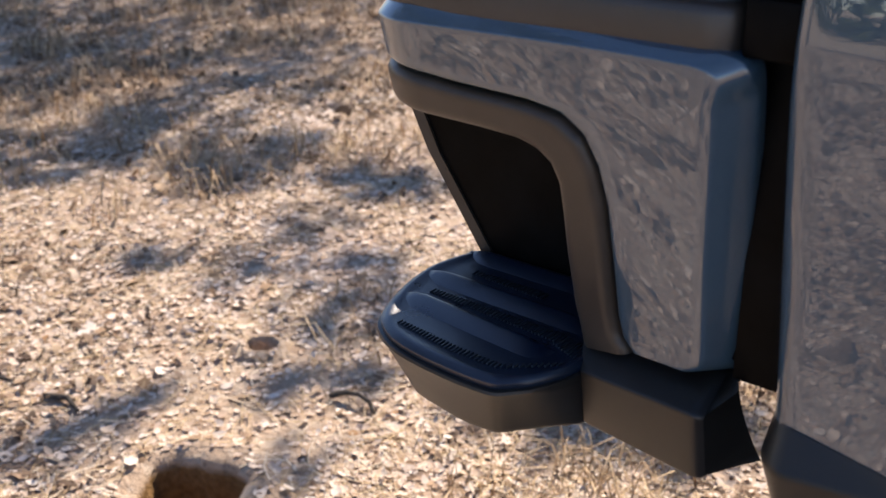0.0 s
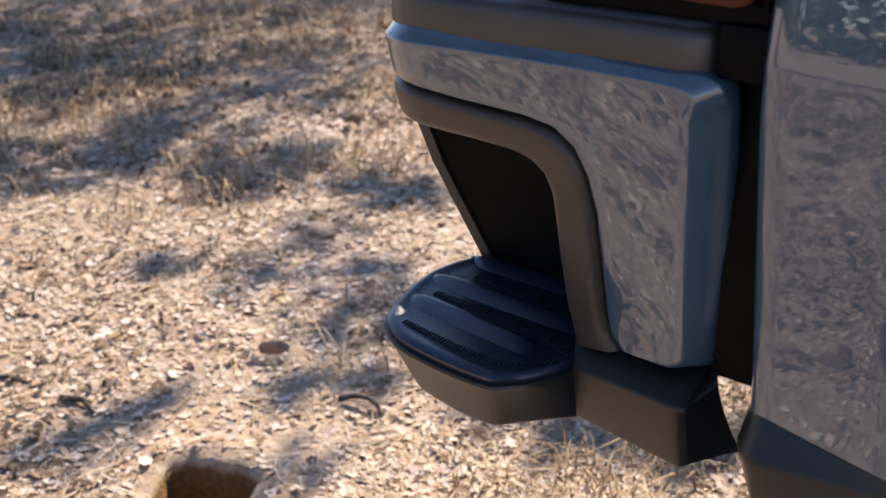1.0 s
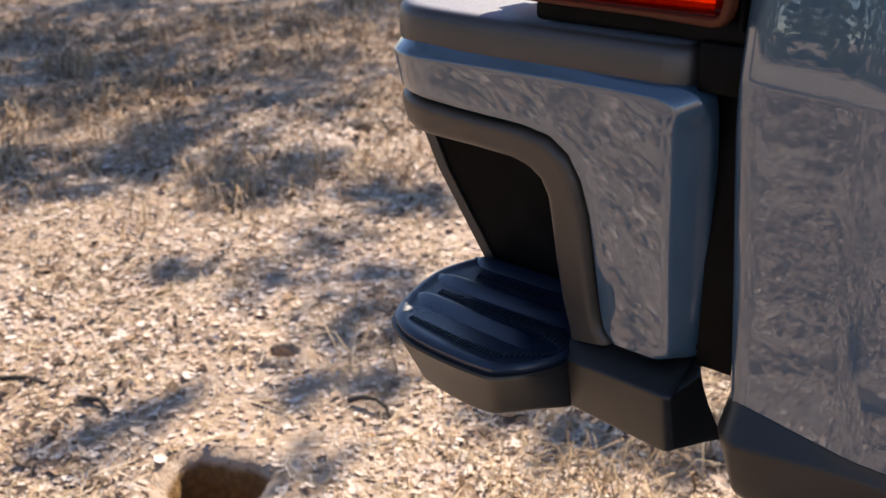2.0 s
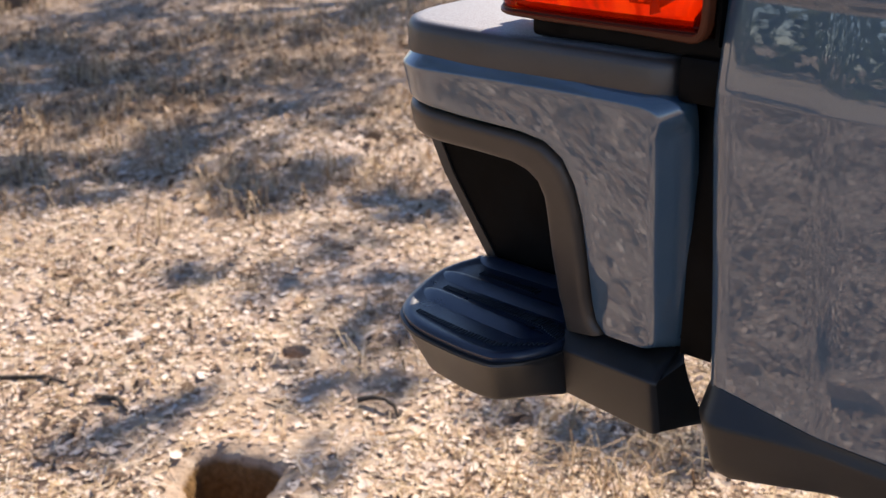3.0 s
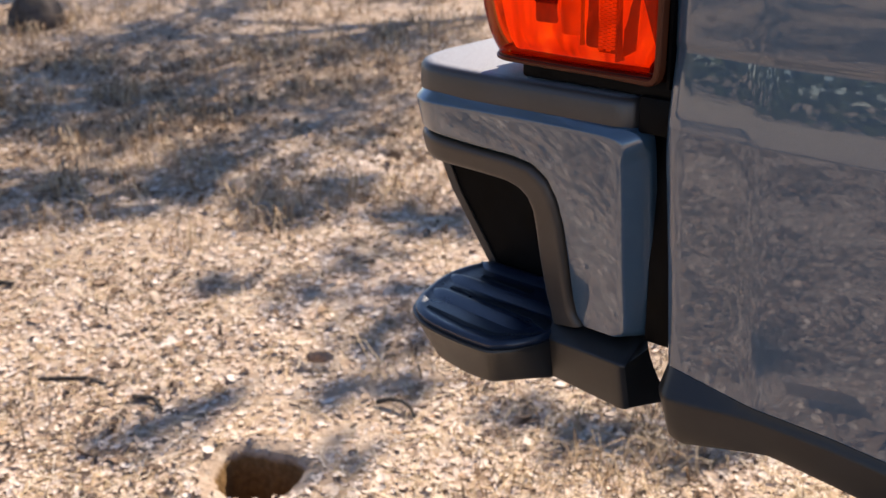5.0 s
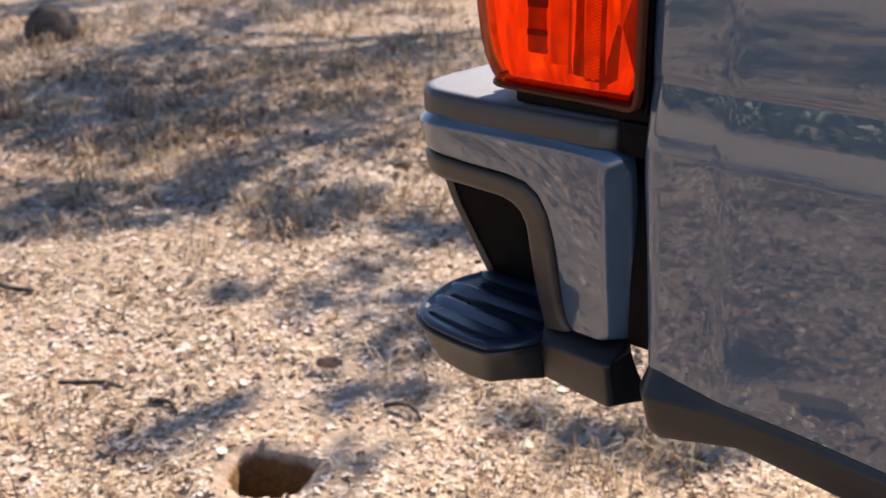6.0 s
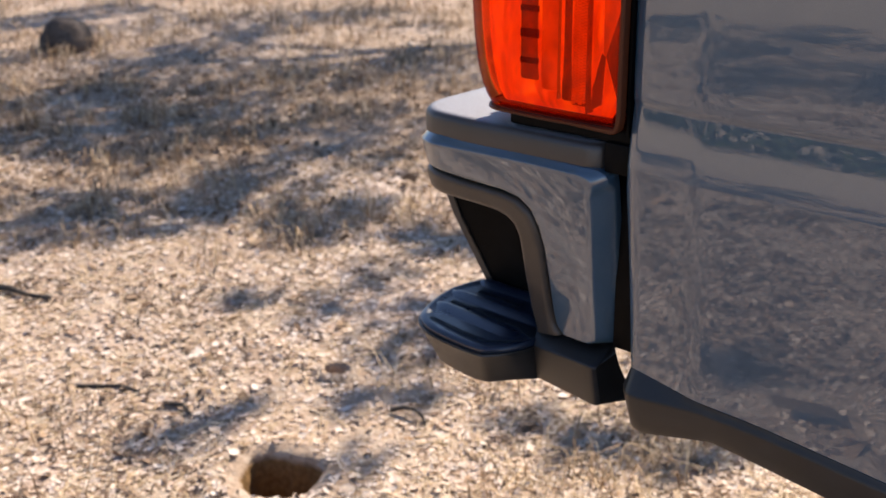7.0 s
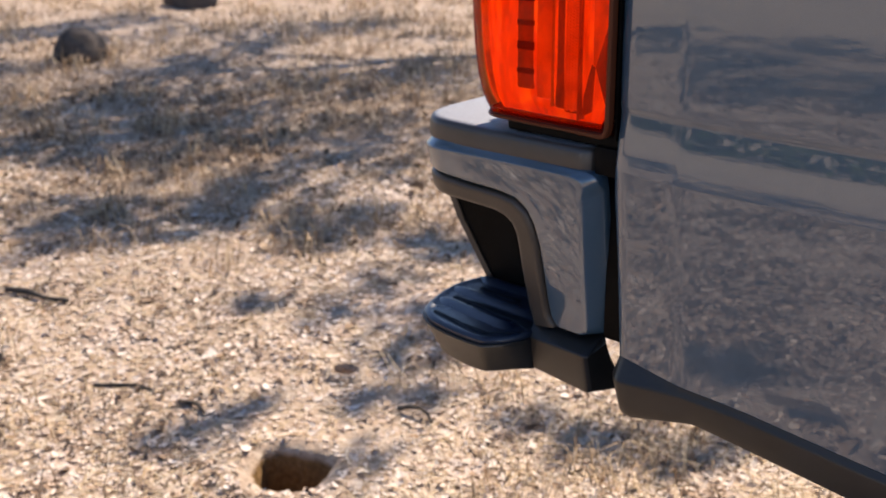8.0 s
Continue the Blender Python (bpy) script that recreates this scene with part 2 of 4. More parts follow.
# painted shell: outer line runs down the front end, along the top to the rear; inner line follows the arch over the step
arch_outer = [(0.076, 0.8200), (0.084, 0.829), (0.0865, 0.845), (0.0880, 0.89), (0.0895, 0.925), (0.0945, 0.951), (0.1035, 0.970),
              (0.119, 0.9815), (0.143, 0.9855), (0.20, 0.987), (0.26, 0.991), (0.32, 0.992), (0.50, 0.992), (END_S, 0.992)]
arch_inner = [(0.1175, 0.809), (0.118, 0.815), (0.1225, 0.84), (0.1245, 0.88), (0.1245, 0.915), (0.125, 0.932), (0.130, 0.945), (0.140, 0.953),
              (0.155, 0.957), (0.19, 0.958), (0.24, 0.958), (0.32, 0.958), (0.50, 0.958), (END_S, 0.958)]
shell_top = rounded([(0.015, 0.8238), (0.006, 0.8262), (0.002, 0.836), (0.002, 0.90), (-0.002, 1.02), (0.004, 1.0335), (0.04, 1.0345), (0.12, 1.0355), (0.24, 1.034), (END_S, 1.034)], 2)
def even(line, n, split):
    """Sample a line with its first part (up to s = split) given most of the points."""
    line = [np.array(p) for p in line]
    k = max(i for i, p in enumerate(line) if p[0] <= split)
    return np.vstack([resample(line[: k + 1], n)[:-1], resample(line[k:], n // 4)])


def strip(inner, outer, edge, depth, n, split, name, mat, label, cross=7, lift=0.0, edge_out=None):
    down = 0.0
    a, b = even(inner, n, split), even(outer, n, split)

    def roll(r):
        return [(0.0, -depth)] + [(r * (1 - math.cos(k / 5 * math.pi / 2)), -r * (1 - math.sin(k / 5 * math.pi / 2))) for k in range(6)]

    def chamfer(w, drop):
        return [(0.0, -depth), (0.0, -drop * 1.2 * w), (0.03 * w, -drop * 1.08 * w), (0.09 * w, -drop * w), (0.82 * w, -0.125 * drop * w), (0.92 * w, -0.032 * drop * w), (w, 0.0)]

    rows = []
    for p, q in zip(a, b):
        span = max(1e-4, float(np.linalg.norm(q - p)))
        far = edge
        if edge_out:
            # the bevel is broader down the front end than along the top
            down = min(1.0, max(0.0, (1.024 - q[1]) / 0.012))
            far = edge_out[0] + (edge_out[1] - edge_out[0]) * down
        e = min(1.0, span * 0.9 / (edge + far))
        lo, hi = edge * e / span, far * e / span
        row = [(u * e / span, o) for u, o in roll(edge)]
        row += [(lo + (1 - lo - hi) * k / cross, 0.0) for k in range(1, cross)]
        row += [(1 - u * e / span, o) for u, o in reversed(chamfer(far, 0.55 + 0.40 * down) if edge_out else roll(far))]
        rows.append([flank(*(p + (q - p) * u), o + lift) for u, o in row])
    return part(name, grid_mesh(rows), mat, bumper, label, sharp=50)


strip([(s - 0.0005, z + (0.0008 if s > 0.1 else 0.0006)) for s, z in arch_outer], shell_top, 0.0050, 0.03, 110, 0.40, "painted_shell", PAINT, "glossy slate grey painted shell", cross=10, edge_out=(0.0165, 0.021))
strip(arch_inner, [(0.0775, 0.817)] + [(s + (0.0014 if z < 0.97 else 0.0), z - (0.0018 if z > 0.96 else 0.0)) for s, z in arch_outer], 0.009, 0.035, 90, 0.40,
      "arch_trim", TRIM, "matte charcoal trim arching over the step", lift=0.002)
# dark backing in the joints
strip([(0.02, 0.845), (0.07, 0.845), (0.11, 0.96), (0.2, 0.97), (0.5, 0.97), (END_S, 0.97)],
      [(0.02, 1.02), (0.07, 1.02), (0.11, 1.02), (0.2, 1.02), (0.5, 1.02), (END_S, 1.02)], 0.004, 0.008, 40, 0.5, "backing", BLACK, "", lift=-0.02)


# top cap: a thick slab with rounded rim
def cap():
    rim = rounded([(-0.010, 0.16), (-0.010, 0.002), (-0.012, -0.010), (-0.022, -0.0195), (-0.036, -0.0215), (-0.230, -0.0235), (-0.266, -0.0105), (-0.286, 0.020), (-0.290, 0.075), (-0.290, 0.60), (-0.290, 1.0),
                   (-0.290, 1.9), (-0.290, 1.96), (-0.25, 1.99), (-0.010, 1.99), (-0.010, 1.8), (-0.18, 1.8), (-0.18, 0.16)], 2, True)
    rows = []
    n = len(rim)
    for inset, z in ((0.004, 1.0315), (0.0005, 1.0330), (0.0, 1.036), (0.0, 1.0515), (0.0012, 1.0555), (0.0035, 1.0585), (0.007, 1.0600), (0.012, 1.0606)):
        row = []
        for i in range(n):
            t = rim[(i + 1) % n] - rim[i - 1]
            nrm = np.array([-t[1], t[0]]) / max(1e-6, np.linalg.norm(t))
            p = rim[i] - nrm * inset
            row.append((p[0], p[1], z))
        rows.append(row)
    return grid_mesh(rows, True, True)


def glare_cap_material():
    """Grained plastic with the sun's glare put into the colour of its level top."""
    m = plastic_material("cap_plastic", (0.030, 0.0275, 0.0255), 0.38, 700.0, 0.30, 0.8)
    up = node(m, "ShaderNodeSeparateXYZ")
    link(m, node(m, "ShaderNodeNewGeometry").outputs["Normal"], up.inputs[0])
    # pale glare tint wherever the surface faces up
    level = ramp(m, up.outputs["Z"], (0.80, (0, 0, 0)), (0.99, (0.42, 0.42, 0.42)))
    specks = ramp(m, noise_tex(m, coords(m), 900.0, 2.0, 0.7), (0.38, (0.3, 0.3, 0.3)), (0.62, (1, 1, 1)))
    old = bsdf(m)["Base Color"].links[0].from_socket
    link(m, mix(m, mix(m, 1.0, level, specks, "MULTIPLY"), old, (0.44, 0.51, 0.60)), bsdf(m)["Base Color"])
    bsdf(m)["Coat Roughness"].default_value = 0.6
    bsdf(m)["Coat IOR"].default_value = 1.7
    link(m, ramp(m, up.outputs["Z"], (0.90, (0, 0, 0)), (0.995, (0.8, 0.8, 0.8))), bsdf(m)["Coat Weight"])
    # the top scatters more than the sides
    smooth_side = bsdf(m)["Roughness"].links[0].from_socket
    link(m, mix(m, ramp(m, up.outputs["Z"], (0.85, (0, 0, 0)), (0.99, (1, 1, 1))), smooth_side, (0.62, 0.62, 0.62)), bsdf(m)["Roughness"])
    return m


part("top_cap", cap(), glare_cap_material(), bumper, "grained charcoal plastic top pad, sun glare tinted into its top")

# step: base, pad, ribs and tread teeth
STEP = [(-0.106, 0.03), (-0.105, -0.004), (-0.118, -0.036), (-0.130, -0.0505), (-0.1365, -0.0570), (-0.146, -0.0590), (-0.17, -0.0600), (-0.208, -0.057), (-0.232, -0.052), (-0.249, -0.044), (-0.266, -0.031),
        (-0.276, -0.014), (-0.283, 0.004), (-0.291, 0.030), (-0.295, 0.055), (-0.294, 0.075), (-0.288, 0.100), (-0.280, 0.118), (-0.106, 0.118)]


def shrink(pts, d):
    """Draws an outline in by d; the joint with the lip gives way less."""
    out = []
    n = len(pts)
    for i, p in enumerate(pts):
        t = np.array(pts[(i + 1) % n]) - np.array(pts[i - 1])
        nrm = np.array([t[1], -t[0]]) / max(1e-6, np.linalg.norm(t))
        w = 0.55 + 0.45 * min(1.0, max(0.0, (-0.108 - p[0]) / 0.026))
        out.append(np.array(p) + nrm * d * w)
    return out


step_line = rounded(STEP, 1, True)
# the foot of the step: drawn in, with its corner nearer the rear and its joint with the lip set back
FOOT = [(-0.106, 0.04), (-0.108, 0.0142), (-0.124, -0.004), (-0.141, -0.0245), (-0.148, -0.0335), (-0.156, -0.0365), (-0.178, -0.0378)] + [tuple(p) for p in shrink(STEP, 0.0235)[7:]]
foot_line = rounded(FOOT, 1, True)


def lidded(rows, lids):
    """Closes a tube of rings with fans round their middles."""
    bm = grid_mesh(rows, False, True)
    bm.verts.ensure_lookup_table()
    n = len(rows[0])
    for k, z in lids:
        ring = bm.verts[:n] if k == 0 else bm.verts[(len(rows) - 1) * n: len(rows) * n]
        mid = bm.verts.new((-0.195, 0.035, z))
        for i in range(n):
            bm.faces.new((ring[i], ring[(i + 1) % n], mid))
        bm.verts.ensure_lookup_table()
    return bm


def step_ring(u, z, d=0.0):
    """A ring between the step's rim (u = 0) and its foot (u = 1)."""
    top = shrink(step_line, d)
    return [(a[0] + (b[0] - a[0]) * u, a[1] + (b[1] - a[1]) * u, z) for a, b in zip(top, foot_line)]


base_rows = [step_ring(1.18, 0.7500), step_ring(1.08, 0.7503), step_ring(1.02, 0.7516), step_ring(0.97, 0.7545), step_ring(0.20, 0.7900), step_ring(0.05, 0.7955), step_ring(0.04, 0.7975, 0.001), step_ring(0.0, 0.7985, 0.006)]
part("step_base", lidded(base_rows, ((0, 0.7500), (1, 0.7985))), PLASTIC, bumper, "charcoal plastic step body", sharp=40)
pad_rows = [[(p[0], p[1], z) for p in shrink(step_line, d)] for d, z in ((0.006, 0.797), (0.0045, 0.7995), (0.0045, 0.8025), (0.008, 0.8055), (0.0115, 0.8060), (0.0145, 0.8048))]
pad_rows.append([(p[0] + (-0.195 - p[0]) * 0.10, p[1] + (0.035 - p[1]) * 0.10, 0.8041) for p in pad_rows[-1]])
pad = part("step_pad", lidded(pad_rows, ((0, 0.797), (1, 0.8040))), PAD, bumper, "ribbed black rubber step pad", sharp=40)


def rib(a, b, w, h, z=0.8035):
    """A long rounded ridge that fades out at its front end."""
    a, b = Vector((*a, z)), Vector((*b, z))
    d = (b - a).normalized()
    n = Vector((-d.y, d.x, 0))
    rows = []
    for k in range(17):
        u = k / 16
        t = min(1.0, 9 * u + 0.30, 6 * (1 - u) + 0.10)
        c = a.lerp(b, u)
        ww = w * min(1.0, 0.3 + 5 * u)
        rows.append([c + n * (ww * x) + Vector((0, 0, h * y * t - 0.002 * (y < 0))) for x, y in ((-2.0, -0.3), (-1.2, 0.22), (-0.5, 0.70), (0.0, 0.97), (0.25, 1.0), (0.45, 0.86), (0.7, 0.25), (0.85, -0.3))])
    return grid_mesh(rows, True, True)


for a, b in (((-0.2725, 0.0125), (-0.130, 0.000)), ((-0.2850, 0.053), (-0.112, 0.050)), ((-0.2810, 0.104), (-0.130, 0.104))):
    part("pad_rib", rib(a, b, 0.0115, 0.0046), PAD, pad, sharp=80)


tooth_mesh = bpy.data.meshes.new("tooth")
tooth_bm = block(-0.00065, 0.00065, -0.0050, 0.0050, -0.0008, 0.0010, 0.0003, 1)
tooth_bm.to_mesh(tooth_mesh)
tooth_bm.free()
tooth_mesh.materials.append(TOOTH)
for (x0, y0), (x1, y1), n, l0, l1 in (((-0.244, -0.0265), (-0.187, -0.0345), 18, 0.55, 0.85), ((-0.184, -0.0345), (-0.150, -0.0345), 11, 0.85, 0.7), ((-0.147, -0.033), (-0.118, -0.008), 10, 0.6, 0.6),
                                    ((-0.258, 0.0280), (-0.140, 0.0235), 38, 0.7, 1.35), ((-0.137, 0.021), (-0.112, 0.014), 9, 1.6, 2.2), ((-0.252, 0.074), (-0.185, 0.072), 21, 0.7, 1.1)):
    for i in range(n):
        u = i / (n - 1)
        ob = new("tooth", tooth_mesh)
        ob.parent, ob.location = pad, (x0 + (x1 - x0) * u, y0 + (y1 - y0) * u, 0.8047)
        ob.scale = (1.0, l0 + (l1 - l0) * u, 1.0)

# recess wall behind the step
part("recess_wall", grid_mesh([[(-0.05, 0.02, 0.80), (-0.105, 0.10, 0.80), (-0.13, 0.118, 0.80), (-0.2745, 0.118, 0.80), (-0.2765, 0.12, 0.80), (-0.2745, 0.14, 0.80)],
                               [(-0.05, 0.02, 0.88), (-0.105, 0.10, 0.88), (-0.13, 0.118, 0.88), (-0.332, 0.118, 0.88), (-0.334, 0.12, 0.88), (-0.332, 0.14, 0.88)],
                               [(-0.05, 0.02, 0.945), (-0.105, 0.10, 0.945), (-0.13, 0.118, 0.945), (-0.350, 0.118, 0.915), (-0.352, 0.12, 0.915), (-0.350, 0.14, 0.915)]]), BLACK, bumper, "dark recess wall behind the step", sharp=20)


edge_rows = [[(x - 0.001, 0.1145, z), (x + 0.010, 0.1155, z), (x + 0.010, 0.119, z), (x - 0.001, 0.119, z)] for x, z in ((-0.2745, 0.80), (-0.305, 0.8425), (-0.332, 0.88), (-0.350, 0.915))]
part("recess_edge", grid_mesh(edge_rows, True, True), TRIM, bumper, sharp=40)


# lower lip in front of the step
def lip():
    back, front, low = ((-0.117, 0.0200, 0.8130), (0.0, 0.0184, 0.8245)), ((-0.1065, 0.0000, 0.8000), (0.0, -0.0195, 0.8098)), ((-0.1085, 0.0115, 0.7520), (0.0, -0.0070, 0.7545))

    def at(line, x):
        u = (x + 0.112) / 0.112
        return Vector(line[0]).lerp(Vector(line[1]), u)

    rows = []
    for x, pull in ((-0.112, 0.0), (-0.08, 0.0), (-0.05, 0.0), (-0.03, 0.0), (-0.0205, 0.0), (-0.0165, 0.0006), (-0.0135, 0.0022), (-0.0110, 0.0055)):
        b, f, g = at(back, x), at(front, x), at(low, x)
        inn = Vector((0, pull, -pull * 0.5))
        f, g = f + inn, g + Vector((0, pull, pull * 0.4))
        row = [Vector((x, 0.07, b.z - 0.004)), b + Vector((0, 0.02, 0.0)), b]
        for k in range(5):
            u = k / 4
            e1, e2 = f.lerp(b, 0.085), f.lerp(g, 0.05)
            row.append((1 - u) ** 2 * e1 + 2 * u * (1 - u) * f + u * u * e2)
        for k in range(5):
            u = k / 4
            e1, e2 = g.lerp(f, 0.06), g + Vector((0, 0.004, 0.0002))
            row.append((1 - u) ** 2 * e1 + 2 * u * (1 - u) * g + u * u * e2)
        u = (x + 0.112) / 0.112
        row += [Vector((x, 0.028 + pull, g.z - 0.001 - 0.009 * u)), Vector((x, 0.046, g.z - 0.003 - 0.007 * u))]
        rows.append(row)
    # the end turns in to a thin tip
    n = len(rows[-1])
    tail = []
    for k in range(n):
        u = max(0.0, min(1.0, (k - 2) / (n - 5)))
        tail.append(Vector((0.003 + 0.0041 * u ** 2, 0.0035 + 0.0405 * u ** 1.25, 0.830 - 0.0765 * u)))
    tail[0], tail[1] = Vector((0.003, 0.03, 0.824)), Vector((0.003, 0.014, 0.828))
    tail[-2], tail[-1] = Vector((0.0071, 0.046, 0.7515)), Vector((-0.006, 0.048, 0.7470))
    bm = grid_mesh(rows)
    bm.verts.ensure_lookup_table()
    bm.faces.new(bm.verts[: len(rows[0])])
    return bm, grid_mesh([rows[-1], [(p * 0.35 + q * 0.65) for p, q in zip(rows[-1], tail)], tail])


lip_body, lip_end = lip()
lower_lip = part("lower_lip", lip_body, PLASTIC, bumper, "charcoal plastic lower lip", sharp=40)
# the lip's own end, coloured black for the shade of the gap
part("end_cap", lip_end, SHADED_PLASTIC, lower_lip, "end of the lip, its shade put into the colour", sharp=40)


# box side: rear edge, lower panel, slanted ledge, upper panel, swept forwards
BOX_END = 1.95


def body_y(x, z):
    if z <= 1.044:
        q = (1.044 - z) / 0.22
        y = -0.036 + 0.0035 * q * q
    elif z <= 1.106:
        # the ledge leans back by six to seven degrees
        q = (z - 1.044) / 0.062
        y = -0.036 + 0.0060 * q + 0.0012 * q * q
    else:
        # a narrow step outwards, then the upper panel
        q = min(1.0, (z - 1.106) / 0.007)
        y = -0.0288 - 0.0013 * q * q * (3 - 2 * q) + 0.035 * max(0.0, z - 1.114) ** 1.3
    # the rear hand's width is folded inwards along an upright break
    turn = (body_break(z) - x) / 0.0035
    fold = 0.155 * 0.0035 * (math.log1p(math.exp(turn)) if turn < 30 else turn)
    low = min(1.0, max(0.0, (1.02 - z) / 0.195))
    roll = max(0.0, (body_x0(z) + 0.016 - x) / 0.016)
    return y + fold + 0.020 * low * roll ** 2 + 0.004 * roll ** 2


def body_break(z):
    return 0.106 + 0.017 * min(1.0, max(0.0, (1.05 - z) / 0.22))


def body_x0(z):
    return 0.0195 + 0.003 * min(1.0, max(0.0, (1.2 - z) / 0.1)) + 0.004 * max(0.0, (1.02 - z) / 0.195) ** 1.5


def clad_top(x):
    return float(np.interp(x, (0.045, 0.125, 0.193, 0.316, 0.62), (0.8265, 0.8210, 0.8188, 0.8078, 0.782)))


def box_side():
    zs = [1.52, 1.50, 1.46, 1.40, 1.34, 1.28, 1.22, 1.17, 1.14, 1.124, 1.118, 1.1155, 1.1135, 1.112, 1.1105, 1.109, 1.1075, 1.106, 1.105, 1.100, 1.092, 1.084, 1.076, 1.068, 1.060, 1.052, 1.0465, 1.045, 1.044, 1.043, 1.0405, 1.034, 1.024, 1.01, 0.98, 0.95, 0.92, 0.89, 0.87, 0.85, 0.835, 0.82]
    back = (0.0, 0.03, 0.07, 0.12, 0.18, 0.26, 0.38, 0.52, 0.66, 0.78, 0.86)
    ahead = (-0.010, -0.007, -0.0045, -0.002, 0.0, 0.002, 0.0045, 0.007, 0.010, 0.015, 0.03, 0.055, 0.09, 0.14, 0.2, 0.27, 0.35, 0.43)
    rows = []
    for z in zs:
        row = []
        x0 = body_x0(z)
        row += [(x0 + 0.004, body_y(x0, z) + 0.05, z), (x0 - 0.001, body_y(x0, z) + 0.006, z)]
        xb = body_break(z)
        for x in [x0 + (xb - x0) * f for f in back] + [xb + u for u in ahead] + [0.62]:
            zz = min(z, 1.6)
            if z < 0.86:
                zz = max(z, clad_top(x) - 0.004)
                f = (0.86 - z) / 0.04
                zz = 0.86 - (0.86 - (clad_top(x) - 0.004)) * f
            row.append((x, body_y(x, zz), zz))
        rows.append(row)
    return grid_mesh(rows)


part("box_side", box_side(), PAINT, truck, "glossy slate grey box side with a shoulder crease", sharp=60)


# wheel-arch cladding under the box side
def cladding():
    rows = []
    for x in (0.0285, 0.030, 0.033, 0.037, 0.042, 0.048, 0.06, 0.08, 0.10, 0.115, 0.128, 0.138, 0.15, 0.17, 0.2, 0.26, 0.32, 0.4, 0.5, 0.62):
        zt = clad_top(x)
        zk = float(np.interp(x, (0.045, 0.127, 0.195, 0.317, 0.62), (0.803, 0.8127, 0.8115, 0.8015, 0.775)))
        zb = float(np.interp(x, (0.045, 0.06, 0.136, 0.145, 0.312, 0.62), (0.762, 0.760, 0.7795, 0.7795, 0.7625, 0.73)))
        yt = body_y(x, zt)
        end = max(0.0, (0.050 - x) / 0.0215)
        inn = 0.018 * end ** 2
        low = 0.005 * end ** 2
        ahead = 0.006 * min(1.0, end * 1.5)
        rows.append([(x, yt + 0.02, zt + 0.003), (x, yt - 0.0008 + inn * 0.3, zt + 0.0005), (x + 0.001, -0.0345 + inn, zk + 0.0025), (x + 0.0012, -0.0362 + inn, zk), (x + 0.0016, -0.0365 + inn, zk - 0.003),
                     (x + 0.002 + ahead * 0.7, -0.0345 + inn, zb + 0.018 + low), (x + 0.003 + ahead, -0.0325 + inn, zb + 0.006 + low), (x + 0.004 + ahead, -0.0295 + inn, zb + 0.0015 + low), (x + 0.005 + ahead, -0.025 + inn, zb + low), (x + 0.005 + ahead, 0.06, zb + 0.004 + low)])
    rows.insert(0, [(p[0] + 0.002, p[1] + 0.02, p[2]) for p in rows[0]])
    return grid_mesh(rows)


part("lower_cladding", cladding(), PLASTIC, truck, "matte charcoal plastic cladding along the box bottom", sharp=35)

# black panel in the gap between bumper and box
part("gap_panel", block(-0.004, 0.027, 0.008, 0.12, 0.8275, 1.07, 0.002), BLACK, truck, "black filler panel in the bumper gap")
# black block added in place of the shade beside the cap's end
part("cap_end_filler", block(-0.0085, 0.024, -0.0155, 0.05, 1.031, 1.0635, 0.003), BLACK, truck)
# black block added to stop light showing through behind the cap
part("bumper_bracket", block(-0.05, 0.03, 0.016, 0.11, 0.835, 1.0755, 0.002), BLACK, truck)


# ---- tail light ----
def stretched(m, scale):
    n = node(m, "ShaderNodeMapping")
    n.inputs["Scale"].default_value = scale
    link(m, coords(m), n.inputs["Vector"])
    return n.outputs["Vector"]


def lens_material():
    m = bpy.data.materials.new("red_lens")
    m.use_nodes = True
    nt = m.node_tree
    nt.nodes.remove(nt.nodes["Principled BSDF"])
    tr = node(m, "ShaderNodeBsdfTransparent")
    tr.inputs["Color"].default_value = (0.95, 0.26, 0.03, 1)
    gl = node(m, "ShaderNodeBsdfGlossy")
    gl.inputs["Roughness"].default_value = 0.02
    tl = node(m, "ShaderNodeBsdfTranslucent")
    tl.inputs["Color"].default_value = (0.80, 0.085, 0.012, 1)
    body = node(m, "ShaderNodeMixShader", Fac=0.2)
    link(m, tr.outputs[0], body.inputs[1])
    link(m, tl.outputs[0], body.inputs[2])
    fr = node(m, "ShaderNodeFresnel", IOR=1.22)
    top = node(m, "ShaderNodeMixShader")
    link(m, fr.outputs[0], top.inputs["Fac"])
    link(m, body.outputs[0], top.inputs[1])
    link(m, gl.outputs[0], top.inputs[2])
    link(m, top.outputs[0], nt.nodes["Material Output"].inputs["Surface"])
    return m


LENS = lens_material()
# the optics below emit in place of sunlight coming through the lens
SILVER = material("sunglow_reflector", (0.82, 0.80, 0.78), 0.35, 0.2)
glow = ramp(SILVER, noise_tex(SILVER, stretched(SILVER, (70.0, 70.0, 16.0)), 1.0, 5.0, 0.65, 1.5), (0.32, (0.22, 0.006, 0.002)), (0.46, (0.62, 0.03, 0.005)), (0.56, (0.88, 0.10, 0.012)), (0.68, (1.0, 0.30, 0.04)))
link(SILVER, glow, bsdf(SILVER)["Emission Color"])
bsdf(SILVER)["Emission Strength"].default_value = 0.62
SMOKE = material("dark_reflector", (0.20, 0.16, 0.14), 0.4)
bsdf(SMOKE)["Emission Color"].default_value = (1.0, 0.18, 0.04, 1)
bsdf(SMOKE)["Emission Strength"].default_value = 0.17
BEZEL = material("lamp_bezel", (0.105, 0.032, 0.014), 0.4, 0.0, 0.0, 0.15)

